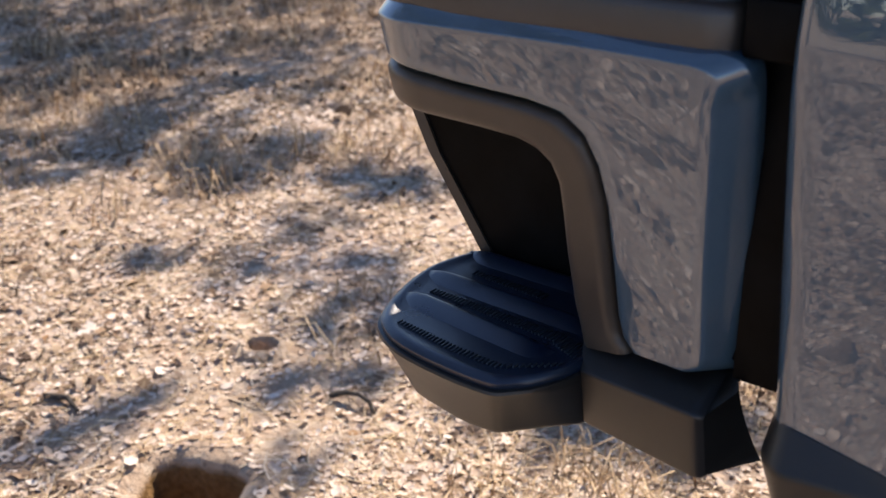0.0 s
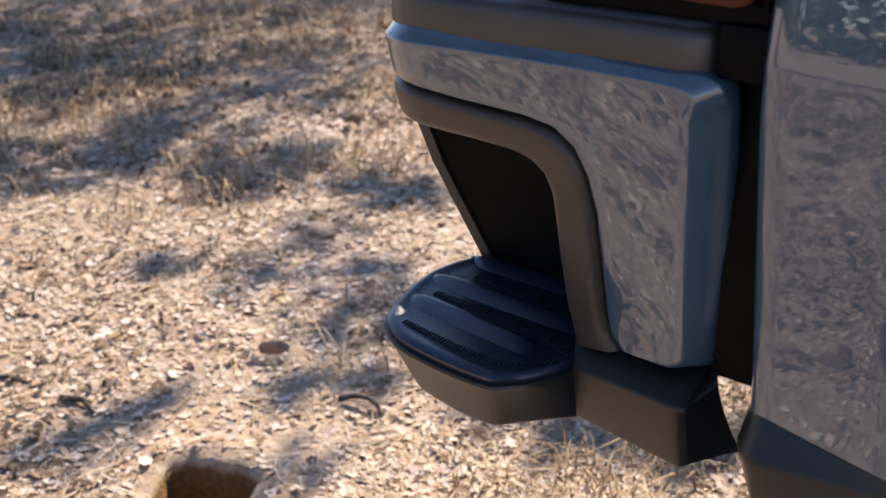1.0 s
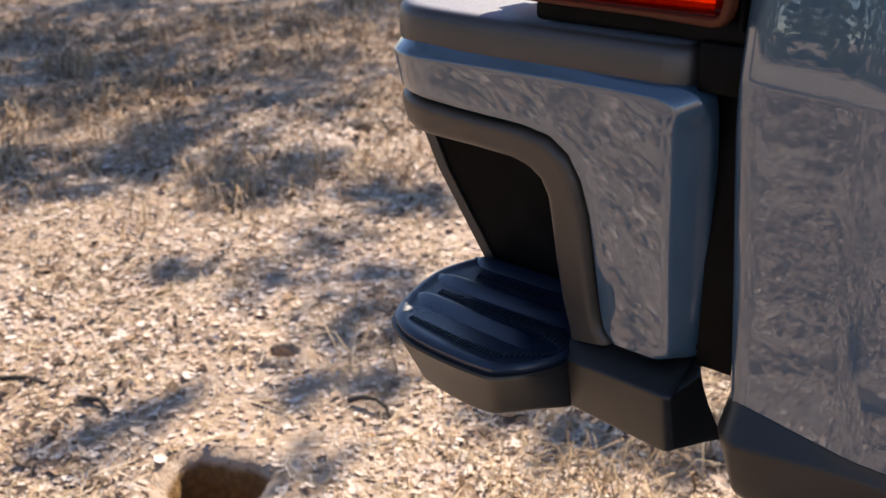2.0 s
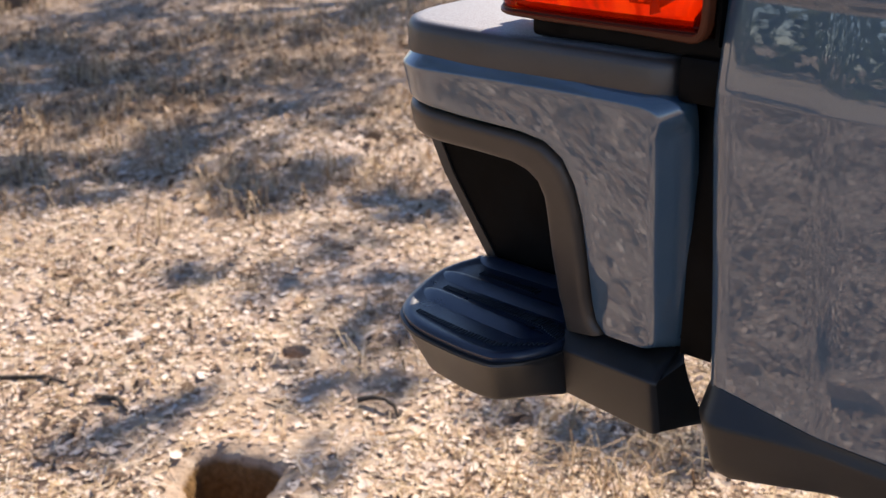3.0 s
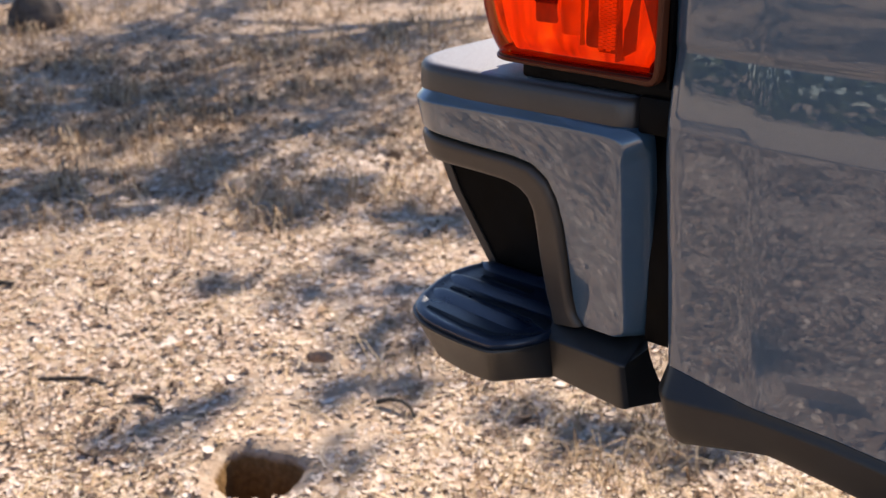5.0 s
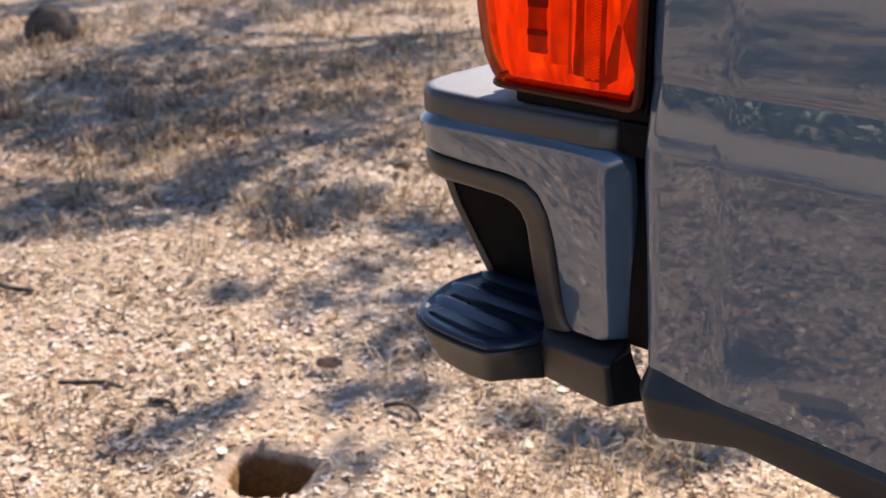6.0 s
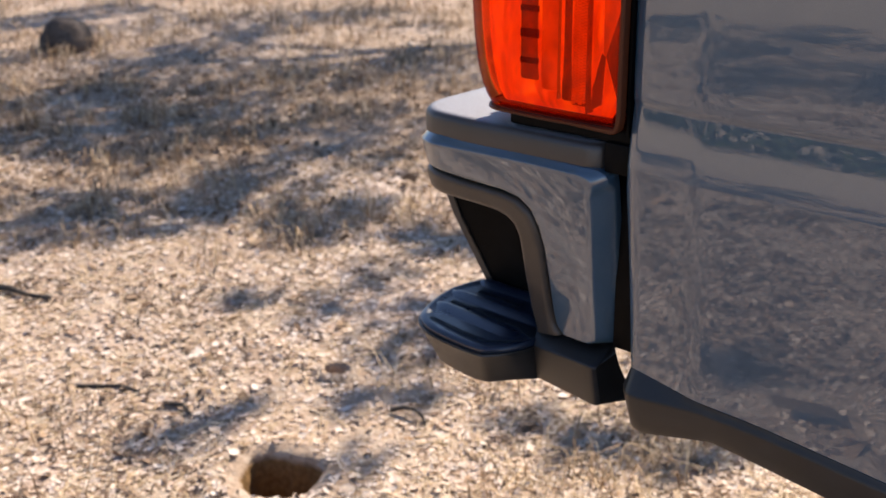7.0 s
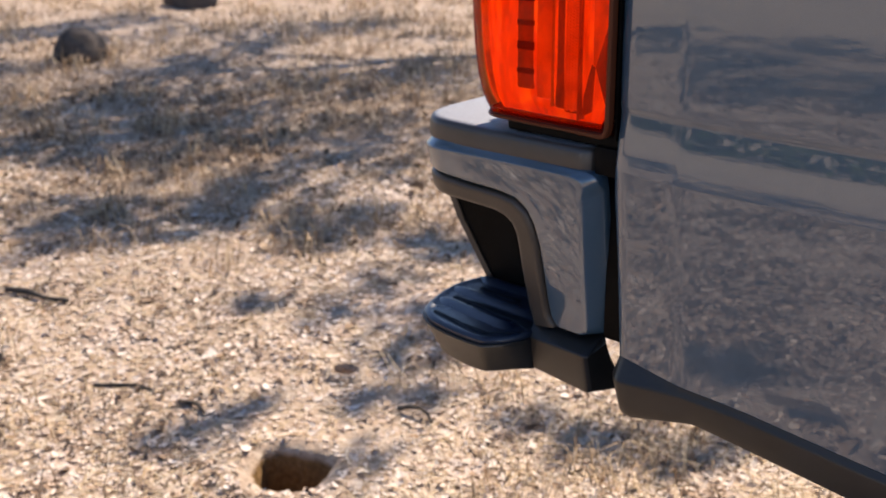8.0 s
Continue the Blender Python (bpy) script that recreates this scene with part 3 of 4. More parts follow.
SILL = material("dark_red_sill", (0.045, 0.004, 0.003), 0.45, 0.0, 0.0, 0.2)
DEEP = material("dark_cell", (0.10, 0.05, 0.04), 0.4)
deep_glow = ramp(DEEP, noise_tex(DEEP, stretched(DEEP, (110.0, 110.0, 60.0)), 1.0, 5.0, 0.7, 0.8), (0.36, (0.09, 0.010, 0.002)), (0.52, (0.26, 0.028, 0.005)), (0.68, (0.62, 0.07, 0.010)))
link(DEEP, deep_glow, bsdf(DEEP)["Emission Color"])
bsdf(DEEP)["Emission Strength"].default_value = 0.42
GUIDE = material("sunglow_guide", (0.5, 0.3, 0.2), 0.3)
guide_glow = ramp(GUIDE, noise_tex(GUIDE, stretched(GUIDE, (60.0, 60.0, 45.0)), 1.0, 4.0, 0.6, 0.6), (0.35, (0.30, 0.025, 0.004)), (0.6, (0.85, 0.11, 0.015)))
link(GUIDE, guide_glow, bsdf(GUIDE)["Emission Color"])
bsdf(GUIDE)["Emission Strength"].default_value = 0.5


def lamp_line(inset=0.0, n=16):
    """The plan of the lamp from its front edge rearwards and round the corner."""
    r = 0.055 - inset
    cx, cy = -0.154, -0.026 + 0.055
    pts = [(0.010 - inset, -0.026 + inset + 0.004)]
    for k in range(7):
        pts.append((0.006 - 0.160 * k / 6 - inset * 0.2 * (1 - k / 6), -0.026 + inset - 0.003 * math.sin(math.pi * k / 6)))
    for k in range(1, n + 1):
        a = math.pi / 2 * k / n
        pts.append((cx - r * math.sin(a), cy - r * math.cos(a)))
    # the rear face draws in towards the tailgate
    pts += [(cx - r + 0.004, 0.055), (cx - r + 0.016, 0.085), (cx - r + 0.038, 0.115)]
    return pts


def lamp_skin(inset, z0, z1):
    rows = []
    line = lamp_line(inset)
    steps = [0, 0.004, 0.010, 0.02, 0.04, 0.07, 0.11, 0.16, 0.22, 0.30, 0.38, 1]
    for k, u in enumerate(steps):
        z = z0 + (z1 - z0) * u if u == 1 else z0 + u
        pull = 0.016 * math.exp(-u / 0.012) if u < 1 else 0.01
        row = []
        for i, (x, y) in enumerate(line):
            rear = max(0.0, (-x - 0.11) / 0.099)
            lean = 0.030 * rear * math.exp(-u / 0.045) if u < 1 else 0.0
            row.append((x + lean, y + pull * (0.6 if i < 8 else 0.4), z))
        rows.append(row)
    return rows


lamp = part("tail_light", block(-0.155, 0.018, 0.045, 0.112, 1.075, 1.50, 0.004), BLACK, truck, "tall red tail light in a dark bezel, sun glow added inside")
bm = grid_mesh(lamp_skin(0.0, 1.0815, 1.50))
part("lens", bm, LENS, lamp, "clear red plastic lens", sharp=70)
rows = lamp_skin(0.018, 1.0830, 1.495)
part("reflector", grid_mesh(rows), SILVER, lamp, "", sharp=70)
# bezel: a brown-black frame round the lens


def bezel():
    """A flat moulding down the front edge of the lens, round its lower corner and on below it."""
    line = [(0.0140, -0.0265, 1.50), (0.0140, -0.0275, 1.30), (0.0140, -0.0278, 1.10), (0.0136, -0.0278, 1.088), (0.0118, -0.0277, 1.0815), (0.0085, -0.0275, 1.0782), (0.0040, -0.0272, 1.0774)]
    for x, y in lamp_line(0.0)[3:-2]:
        line.append((x + 0.030 * max(0.0, (-x - 0.11) / 0.099), y + 0.0015, 1.0782))
    pts = [Vector(p) for p in line]
    rows = []
    for i, p in enumerate(pts):
        d = (pts[min(i + 1, len(pts) - 1)] - pts[max(i - 1, 0)]).normalized()
        side = Vector((-d.z, 0, d.x)) if i < 8 else Vector((0, 0, -1)) if d.x < 0 else Vector((0, 0, 1))
        inward = side.cross(d).normalized()
        if inward.y < 0:
            inward = -inward
        side = side.normalized()
        w = 0.0027 if i < 7 else 0.0018
        rows.append([p + side * a * w + inward * b for a, b in ((-1.0, 0.010), (-1.0, 0.0012), (-0.6, 0.0), (0.6, 0.0), (1.0, 0.0012), (1.0, 0.010))])
    return grid_mesh(rows, True, True)


part("bezel", bezel(), BEZEL, lamp, "brown-black bezel")
rows = []
for (x, y) in lamp_line(0.0):
    rear = max(0.0, (-x - 0.11) / 0.099)
    x += 0.030 * rear
    rows.append([(x, y + 0.012, 1.0825), (x, y + 0.004, 1.0815), (x, y + 0.004, 1.0775), (x, y + 0.02, 1.0755)])
part("bezel_sill", grid_mesh(rows), SILL, lamp)
part("seal", block(0.0170, 0.0200, -0.016, 0.08, 1.072, 1.50), BLACK, lamp)
# closed floor and back of the lamp
floor_line = [(x + 0.034 * max(0.0, (-x - 0.10) / 0.099), y) for x, y in lamp_line(0.010)] + [(-0.12, 0.118), (0.010, 0.118)]
part("lamp_floor", grid_mesh([[(x, y, z) for x, y in floor_line] for z in (1.0765, 1.0840)], True, True), SILL, lamp, smooth=False)
housing_rows = [r + [(-0.12, 0.119, r[0][2]), (0.004, 0.119, r[0][2])] for r in lamp_skin(0.026, 1.083, 1.495)]
part("lamp_housing", grid_mesh(housing_rows, True, True), BLACK, lamp, smooth=False)
# inner optics
part("dark_cell", block(-0.1237, -0.0966, -0.011, 0.03, 1.112, 1.49, 0.004), DEEP, lamp)
for k in range(7):
    part("cell_bar", block(-0.1222, -0.0982, -0.0128, 0.0, 1.130 + 0.027 * k, 1.1365 + 0.027 * k + 0.003 * (k % 2), 0.001, 1), SILL, lamp)
part("light_guide", block(-0.0955, -0.0715, -0.0125, 0.02, 1.104, 1.49, 0.005), GUIDE, lamp)
part("guide_edge", block(-0.0715, -0.0697, -0.0135, 0.0, 1.098, 1.49), SMOKE, lamp)
part("dark_guide", block(-0.0690, -0.0530, -0.011, 0.02, 1.096, 1.49, 0.004), DEEP, lamp)
bm = bmesh.new()
for k in range(120):
    for j in range(4):
        z = 1.096 + 0.0033 * k + 0.0016 * (j % 2)
        block(-0.0528 + 0.0041 * j, -0.0494 + 0.0041 * j, -0.0135, -0.008, z, z + 0.0022, 0.0, into=bm)
part("reflex_column", bm, GUIDE, lamp, smooth=False)
part("reflex_back", block(-0.0530, -0.0362, -0.0110, 0.0, 1.094, 1.49), DEEP, lamp)
part("guide_line", block(-0.0338, -0.0318, -0.016, 0.0, 1.088, 1.49, 0.0008), DEEP, lamp)


def facet(name, mat, *corners):
    """A thin tilted plate of the inner optics."""
    bm = bmesh.new()
    front = [bm.verts.new(c) for c in corners]
    back = [bm.verts.new((c[0], c[1] + 0.004, c[2])) for c in corners]
    bm.faces.new(front)
    bm.faces.new(back[::-1])
    for i in range(len(front)):
        j = (i + 1) % len(front)
        bm.faces.new((front[i], front[j], back[j], back[i]))
    part(name, bm, mat, lamp, smooth=False)


facet("corner_facet", GUIDE, (-0.031, -0.006, 1.158), (-0.014, -0.010, 1.148), (0.007, -0.014, 1.205), (0.007, -0.012, 1.49), (-0.031, -0.008, 1.49))
facet("corner_facet", DEEP, (-0.014, -0.0105, 1.1475), (0.0075, -0.016, 1.100), (0.0075, -0.0145, 1.206))
facet("corner_facet", DEEP, (-0.031, -0.0065, 1.157), (-0.030, -0.010, 1.092), (-0.0155, -0.0135, 1.100), (-0.0145, -0.0105, 1.147))
facet("corner_facet", SILVER, (-0.0140, -0.011, 1.147), (-0.0150, -0.014, 1.0895), (0.0005, -0.017, 1.0905), (0.0072, -0.0165, 1.1000))
facet("corner_facet", SILL, (0.0015, -0.0175, 1.0895), (0.0020, -0.019, 1.0835), (0.0085, -0.019, 1.0835), (0.0085, -0.0175, 1.0995))
# bracket under the lamp
part("lamp_bracket", block(-0.118, 0.022, -0.012, 0.10, 1.062, 1.078, 0.004), BLACK, lamp, "black bracket under the lens")
part("bracket_clip", block(-0.136, -0.098, -0.012, 0.02, 1.0615, 1.0785, 0.004), BLACK, lamp)

# ---- the rest of the truck, plain ----
def far_side():
    """The other box side, the mirror of the near one."""
    return [[(p[0], WIDTH - p[1], p[2]) for p in r] for r in side_rows()]


def side_rows():
    rows = []
    for k in range(13):
        u = k / 12
        row = []
        for i in range(34):
            x = 0.60 + (BOX_END - 0.60) * i / 33
            d = (x - 1.10) / 0.56
            zb = 0.80 if abs(d) >= 1 else max(0.80, 0.52 + 0.56 * math.sqrt(1 - d * d))
            z = 1.52 + (zb - 1.52) * u
            row.append((x, body_y(x, z), z))
        rows.append(row)
    return rows


part("box_side_front", grid_mesh(side_rows()), PAINT, truck, sharp=60)
part("box_side_far", grid_mesh(far_side()), PAINT, truck, sharp=60)
part("box_side_far_rear", block(0.03, 0.61, WIDTH - 0.06, WIDTH + 0.02, 0.80, 1.52, 0.01), PAINT, truck)
part("box_floor", block(0.0, BOX_END, 0.06, WIDTH - 0.06, 0.90, 0.95), CHASSIS, truck)
part("box_inner_wall", block(0.06, BOX_END, 0.10, 0.14, 0.86, 1.515), CHASSIS, truck)
part("box_rail", block(0.02, BOX_END, 0.02, 0.14, 1.51, 1.535, 0.008), BLACK, truck)
part("tailgate", block(-0.085, -0.02, 0.125, WIDTH - 0.125, 0.98, 1.53, 0.012), PAINT, truck)
part("bulkhead", block(BOX_END - 0.04, BOX_END, 0.06, WIDTH - 0.06, 0.92, 1.52), PAINT, truck)
for y in (0.50, WIDTH - 0.62):
    part("chassis_rail", block(0.5, 5.0, y, y + 0.12, 0.66, 0.82, 0.01), CHASSIS, truck)


def loft_cab():
    rows = []
    for x, zt, w in ((2.0, 1.95, 0.70), (2.05, 1.99, 0.72), (2.9, 2.02, 0.74), (3.3, 1.98, 0.72), (3.9, 1.50, 0.82), (4.9, 1.38, 0.84), (5.25, 1.30, 0.80), (5.3, 1.1, 0.78)):
        c = WIDTH / 2
        rows.append([(x, c - w, 0.62), (x, c - 0.97, 0.70), (x, c - 1.0, 1.0), (x, c - 0.96, 1.3 if zt > 1.3 else zt - 0.05), (x, c - w, zt - 0.03), (x, c - w + 0.1, zt),
                     (x, c + w - 0.1, zt), (x, c + w, zt - 0.03), (x, c + 0.96, 1.3 if zt > 1.3 else zt - 0.05), (x, c + 1.0, 1.0), (x, c + 0.97, 0.70), (x, c + w, 0.62)])
    return grid_mesh(rows, True, True)


part("cab", loft_cab(), PAINT, truck, sharp=40)


def tyre_mesh():
    prof = [(0.26, -0.10), (0.30, -0.135), (0.38, -0.14), (0.425, -0.125), (0.44, -0.10), (0.442, -0.05), (0.442, 0.05), (0.44, 0.10), (0.425, 0.125), (0.38, 0.14), (0.30, 0.135), (0.26, 0.10)]
    rows = [[(r * math.cos(a), w, r * math.sin(a)) for r, w in prof] for a in (2 * math.pi * k / 48 for k in range(49))]
    bm = grid_mesh(rows)
    bmesh.ops.remove_doubles(bm, verts=bm.verts, dist=1e-5)
    return bm


def rim_mesh():
    bm = bmesh.new()
    bmesh.ops.create_cone(bm, cap_ends=True, segments=32, radius1=0.265, radius2=0.265, depth=0.2)
    bmesh.ops.rotate(bm, verts=bm.verts, matrix=Matrix.Rotation(math.pi / 2, 3, "X"))
    return bm


tyre_ob = part("wheel", tyre_mesh(), RUBBER, truck)
part("rim", rim_mesh(), RIM, tyre_ob)
tyre_ob.location = (1.10, 0.16, 0.435)
for x, y in ((1.10, WIDTH - 0.16), (4.70, 0.16), (4.70, WIDTH - 0.16)):
    w = new("wheel", tyre_ob.data)
    w.parent, w.location = truck, (x, y, 0.435)
    r = new("rim", tyre_ob.children[0].data)
    r.parent = w
part("axle", block(1.04, 1.16, 0.2, WIDTH - 0.2, 0.37, 0.50, 0.03), CHASSIS, truck)

# ---- ground ----
# mouths of burrows: place, half-widths across and along, depth
HOLES = [(-1.145, 0.400, 0.082, 0.078, 0.20), (-1.425, 0.832, 0.027, 0.022, 0.09)]
ACROSS, ALONG = Vector((0.83, 0.55)), Vector((-0.55, 0.83))


def hole_q(x, y, h):
    """How far from the middle of a burrow's squarish mouth; its rim is at 1."""
    d = Vector((x - h[0], y - h[1]))
    return ((abs(d.dot(ACROSS)) / h[2]) ** 2.5 + (abs(d.dot(ALONG)) / h[3]) ** 2.5) ** 0.4


def ground_z(x, y):
    far = min(1.0, math.hypot(x, y) / 6.0)
    z = 0.035 * noise.noise(Vector((x * 0.7, y * 0.7, 3.1))) + 0.018 * noise.noise(Vector((x * 2.7, y * 2.7, 7.7))) + 0.0075 * noise.noise(Vector((x * 9, y * 9, 1.7)))
    z += 0.06 * far * noise.noise(Vector((x * 0.22, y * 0.22, 9.0)))
    if -1.9 < x < -0.4 and -0.3 < y < 1.2:
        # level round the large burrow
        z *= min(1.0, max(0.0, hole_q(x, y, HOLES[0]) - 1.0) / 3.0)
        for h in HOLES:
            q = hole_q(x, y, h)
            q += 0.22 * noise.noise(Vector((x * 15, y * 15, 0.4))) + 0.19 * noise.noise(Vector((x * 43, y * 43, 2.4)))
            if q < 3:
                # steep walls and a low spoil rim
                z -= h[4] / (1 + math.exp(min(60.0, (q - 1.0) * 30)))
                z += 0.020 * math.exp(-((q - 1.6) / 0.5) ** 2)
    return z


def axis(lo, hi, fine_lo, fine_hi, fine, grow):
    pts = list(np.arange(fine_lo, fine_hi, fine))
    s, p = fine, pts[0]
    left = []
    while p > lo:
        s *= grow
        p -= s
        left.append(p)
    s, p = fine, pts[-1]
    right = []
    while p < hi:
        s *= grow
        p += s
        right.append(p)
    return left[::-1] + pts + right


def ground():
    xs = axis(-1500, 1500, -2.3, -0.5, 0.011, 1.04)
    ys = axis(-1500, 1500, 0.15, 1.4, 0.011, 1.045)
    verts = [(x, y, ground_z(x, y) if math.hypot(x, y) < 60 else 0.0) for y in ys for x in xs]
    n = len(xs)
    faces = [(j * n + i, j * n + i + 1, (j + 1) * n + i + 1, (j + 1) * n + i) for j in range(len(ys) - 1) for i in range(n - 1)]
    me = bpy.data.meshes.new("ground")
    me.from_pydata(verts, [], faces)
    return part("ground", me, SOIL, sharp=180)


ground_ob = tagged(ground(), "dry sandy ground with burrow holes and patchy soil", "ground", kind="structure")

RNG = np.random.default_rng(7)


def litter_density(x, y):
    d = 0.55 + 0.9 * noise.noise(Vector((x * 0.9, y * 0.9, 5.5))) + 0.5 * noise.noise(Vector((x * 3.1, y * 3.1, 2.5)))
    d *= min(1.0, 0.12 + max(0.0, math.hypot((x + 1.28) * 0.9, y - 0.58) - 0.16) / 0.3)
    d -= 0.45 * math.exp(-((x + 4.4) / 1.6) ** 2 - ((y - 2.4) / 1.1) ** 2)
    near = min(hole_q(x, y, h) for h in HOLES)
    if near < 1.4:
        return 0.0
    d *= min(1.0, (near - 1.1) / 2.0)
    return max(0.05, min(1.0, d + 0.25))


def leaf_verts(ln, wd, curl, fold):
    """A curled, folded leaf round its middle: ten points."""
    us = (0.0, 0.3, 0.7, 1.0)
    ws = (0.12, 0.95, 0.75, 0.05)
    out = []
    for u, w in zip(us, ws):
        x = (u - 0.5) * ln
        zc = curl * (2 * u - 1) ** 2 * ln
        for sgn in (-1, 0, 1):
            out.append((x, sgn * w * wd / 2, zc + abs(sgn) * w * fold * wd))
    return out


LEAF_FACES = [(3 * i + j, 3 * i + j + 1, 3 * i + j + 4, 3 * i + j + 3) for i in range(3) for j in range(2)]


def spot():
    """A place on the ground, denser close by."""
    while True:
        r = 1.0 + 12.0 * RNG.random() ** 1.35
        a = radians(RNG.uniform(100, 170))
        x, y = 0.55 + r * math.cos(a), -0.75 + r * math.sin(a)
        if RNG.random() < litter_density(x, y):
            return x, y, r


def scatter_leaves(count, picker, size):
    verts, faces = [], []
    for _ in range(count):
        x, y, r = picker()
        s = size * RNG.lognormal(0.0, 0.35) * (1 + 0.09 * r)
        base = leaf_verts(s, s * RNG.uniform(0.45, 0.85), RNG.uniform(-0.05, 0.16), RNG.uniform(-0.08, 0.25))
        m = Matrix.Translation((x, y, ground_z(x, y) + 0.001 + 0.005 * RNG.random())) @ Euler((RNG.normal(0, 0.20), RNG.normal(0, 0.20), RNG.uniform(0, 6.3))).to_matrix().to_4x4()
        k = len(verts)
        verts += [m @ Vector(p) for p in base]
        faces += [tuple(k + i for i in f) for f in LEAF_FACES]
    me = bpy.data.meshes.new("leaf_litter")
    me.from_pydata(verts, [], faces)
    return me


litter = tagged(part("leaf_litter", scatter_leaves(125000, spot, 0.0125), LITTER, sharp=180), "pale dry oak leaf litter scattered over sandy soil", "leaf litter", kind="stuff")


def near_spot():
    """A place beside the truck; the litter thins out towards its wheels and away from it."""
    while True:
        x, y = RNG.normal(-1.5, 2.0), -0.2 - abs(RNG.normal(0, 3.4))
        if y < -9 or RNG.random() > 0.72 + 0.5 * noise.noise(Vector((x * 3.1, y * 3.1, 2.5))):
            continue
        if RNG.random() < min(1.0, 0.15 + 0.85 * max(0.0, -y - 0.5) / 1.1):
            return x, y, max(0.0, -y - 2.0)


def wide_spot():
    """Anywhere round about, sparsely."""
    while True:
        x, y = RNG.normal(0.0, 5.0), RNG.normal(0.0, 5.0)
        if RNG.random() < 0.5 + 0.9 * noise.noise(Vector((x * 0.8, y * 0.8, 8.5))) and min(hole_q(x, y, h) for h in HOLES) > 3:
            return x, y, 1.0


tagged(part("leaf_litter", scatter_leaves(66000, near_spot, 0.0125), LITTER, sharp=180), "pale dry leaf litter beside the truck", "leaf litter", kind="stuff")


tagged(part("leaf_litter", scatter_leaves(22000, wide_spot, 0.0135), LITTER, sharp=180), "sparse pale dry leaves on open ground", "leaf litter", kind="stuff")


def clumped(picker, z, cut):
    """Places of a picker kept to loose clumps."""
    def choose():
        while True:
            x, y, r = picker()
            if noise.noise(Vector((x * 2.1, y * 2.1, z))) + 0.8 * noise.noise(Vector((x * 6.3, y * 6.3, z))) > cut:
                return x, y, r
    return choose


def crumbs(count, picker, size):
    """Broken dark leaf crumbs and stalks, each a bent chip of two faces."""
    verts, faces = [], []
    for _ in range(count):
        x, y, r = picker()
        s = size * RNG.lognormal(0.0, 0.45) * (1 + 0.09 * r)
        w = s * RNG.uniform(0.15, 0.55)
        m = Matrix.Translation((x, y, ground_z(x, y) + 0.004 + 0.008 * RNG.random())) @ Euler((RNG.normal(0, 0.35), RNG.normal(0, 0.35), RNG.uniform(0, 6.3))).to_matrix().to_4x4()
        k, b = len(verts), RNG.uniform(-0.2, 0.3) * s
        verts += [m @ Vector(p) for p in ((-s / 2, -w / 2, 0), (-s / 2, w / 2, 0), (0, -w / 2, b), (0, w / 2, b), (s / 2, -w / 3, 0), (s / 2, w / 3, 0))]
        faces += [(k, k + 1, k + 3, k + 2), (k + 2, k + 3, k + 5, k + 4)]
    me = bpy.data.meshes.new("leaf_crumbs")
    me.from_pydata(verts, [], faces)
    return me


tagged(part("leaf_crumbs", crumbs(18000, clumped(spot, 31.0, 0.18), 0.012), CRUMB, sharp=180), "dark brown broken leaves and stalks in clumps on the soil", "leaf litter", kind="stuff")
tagged(part("leaf_crumbs", crumbs(36000, clumped(near_spot, 17.0, -0.08), 0.020), CRUMB, sharp=180), "dark brown broken leaves beside the truck", "leaf litter", kind="stuff")


def duff_spot():
    """A place under the oak, in broken drifts."""
    while True:
        x, y = RNG.normal(-4.2, 1.25), RNG.normal(2.35, 0.95)
        if RNG.random() < 0.55 + 0.8 * noise.noise(Vector((x * 1.7, y * 1.7, 61.0))) + 0.5 * noise.noise(Vector((x * 5.0, y * 5.0, 61.0))):
            return x, y, 2.0


tagged(part("leaf_duff", crumbs(17000, duff_spot, 0.019), DUFF, sharp=180), "brown broken leaf duff under the oak", "leaf litter", kind="stuff")


def flat_straws(count):
    """Matted straw lying on the soil, each blade bent once."""
    verts, faces = [], []
    choose = clumped(spot, 47.0, -0.25)
    for _ in range(count):
        x, y, r = choose()
        t, bend = RNG.uniform(0, 6.3), RNG.normal(0, 0.4)
        ln, w = RNG.uniform(0.012, 0.05) * (1 + 0.06 * r), RNG.uniform(0.0005, 0.0012) * (1 + 0.10 * r)
        z = ground_z(x, y) + 0.004 + 0.006 * RNG.random()
        d0, d1 = Vector((math.cos(t), math.sin(t), RNG.normal(0, 0.12))), Vector((math.cos(t + bend), math.sin(t + bend), RNG.normal(0, 0.15)))
        n = Vector((-d0.y, d0.x, 0)) * w
        c = Vector((x, y, z))
        k = len(verts)
        a, b = c - d0 * ln, c + d1 * ln
        verts += [a - n, a + n, c - n, c + n, b - n * 0.4, b + n * 0.4]
        faces += [(k, k + 1, k + 3, k + 2), (k + 2, k + 3, k + 5, k + 4)]
    me = bpy.data.meshes.new("matted_straw")
    me.from_pydata(verts, [], faces)
    return me


tagged(part("matted_straw", flat_straws(42000), STRAW_PALE, sharp=180), "pale matted straw lying among dry leaves", "straw", kind="stuff")

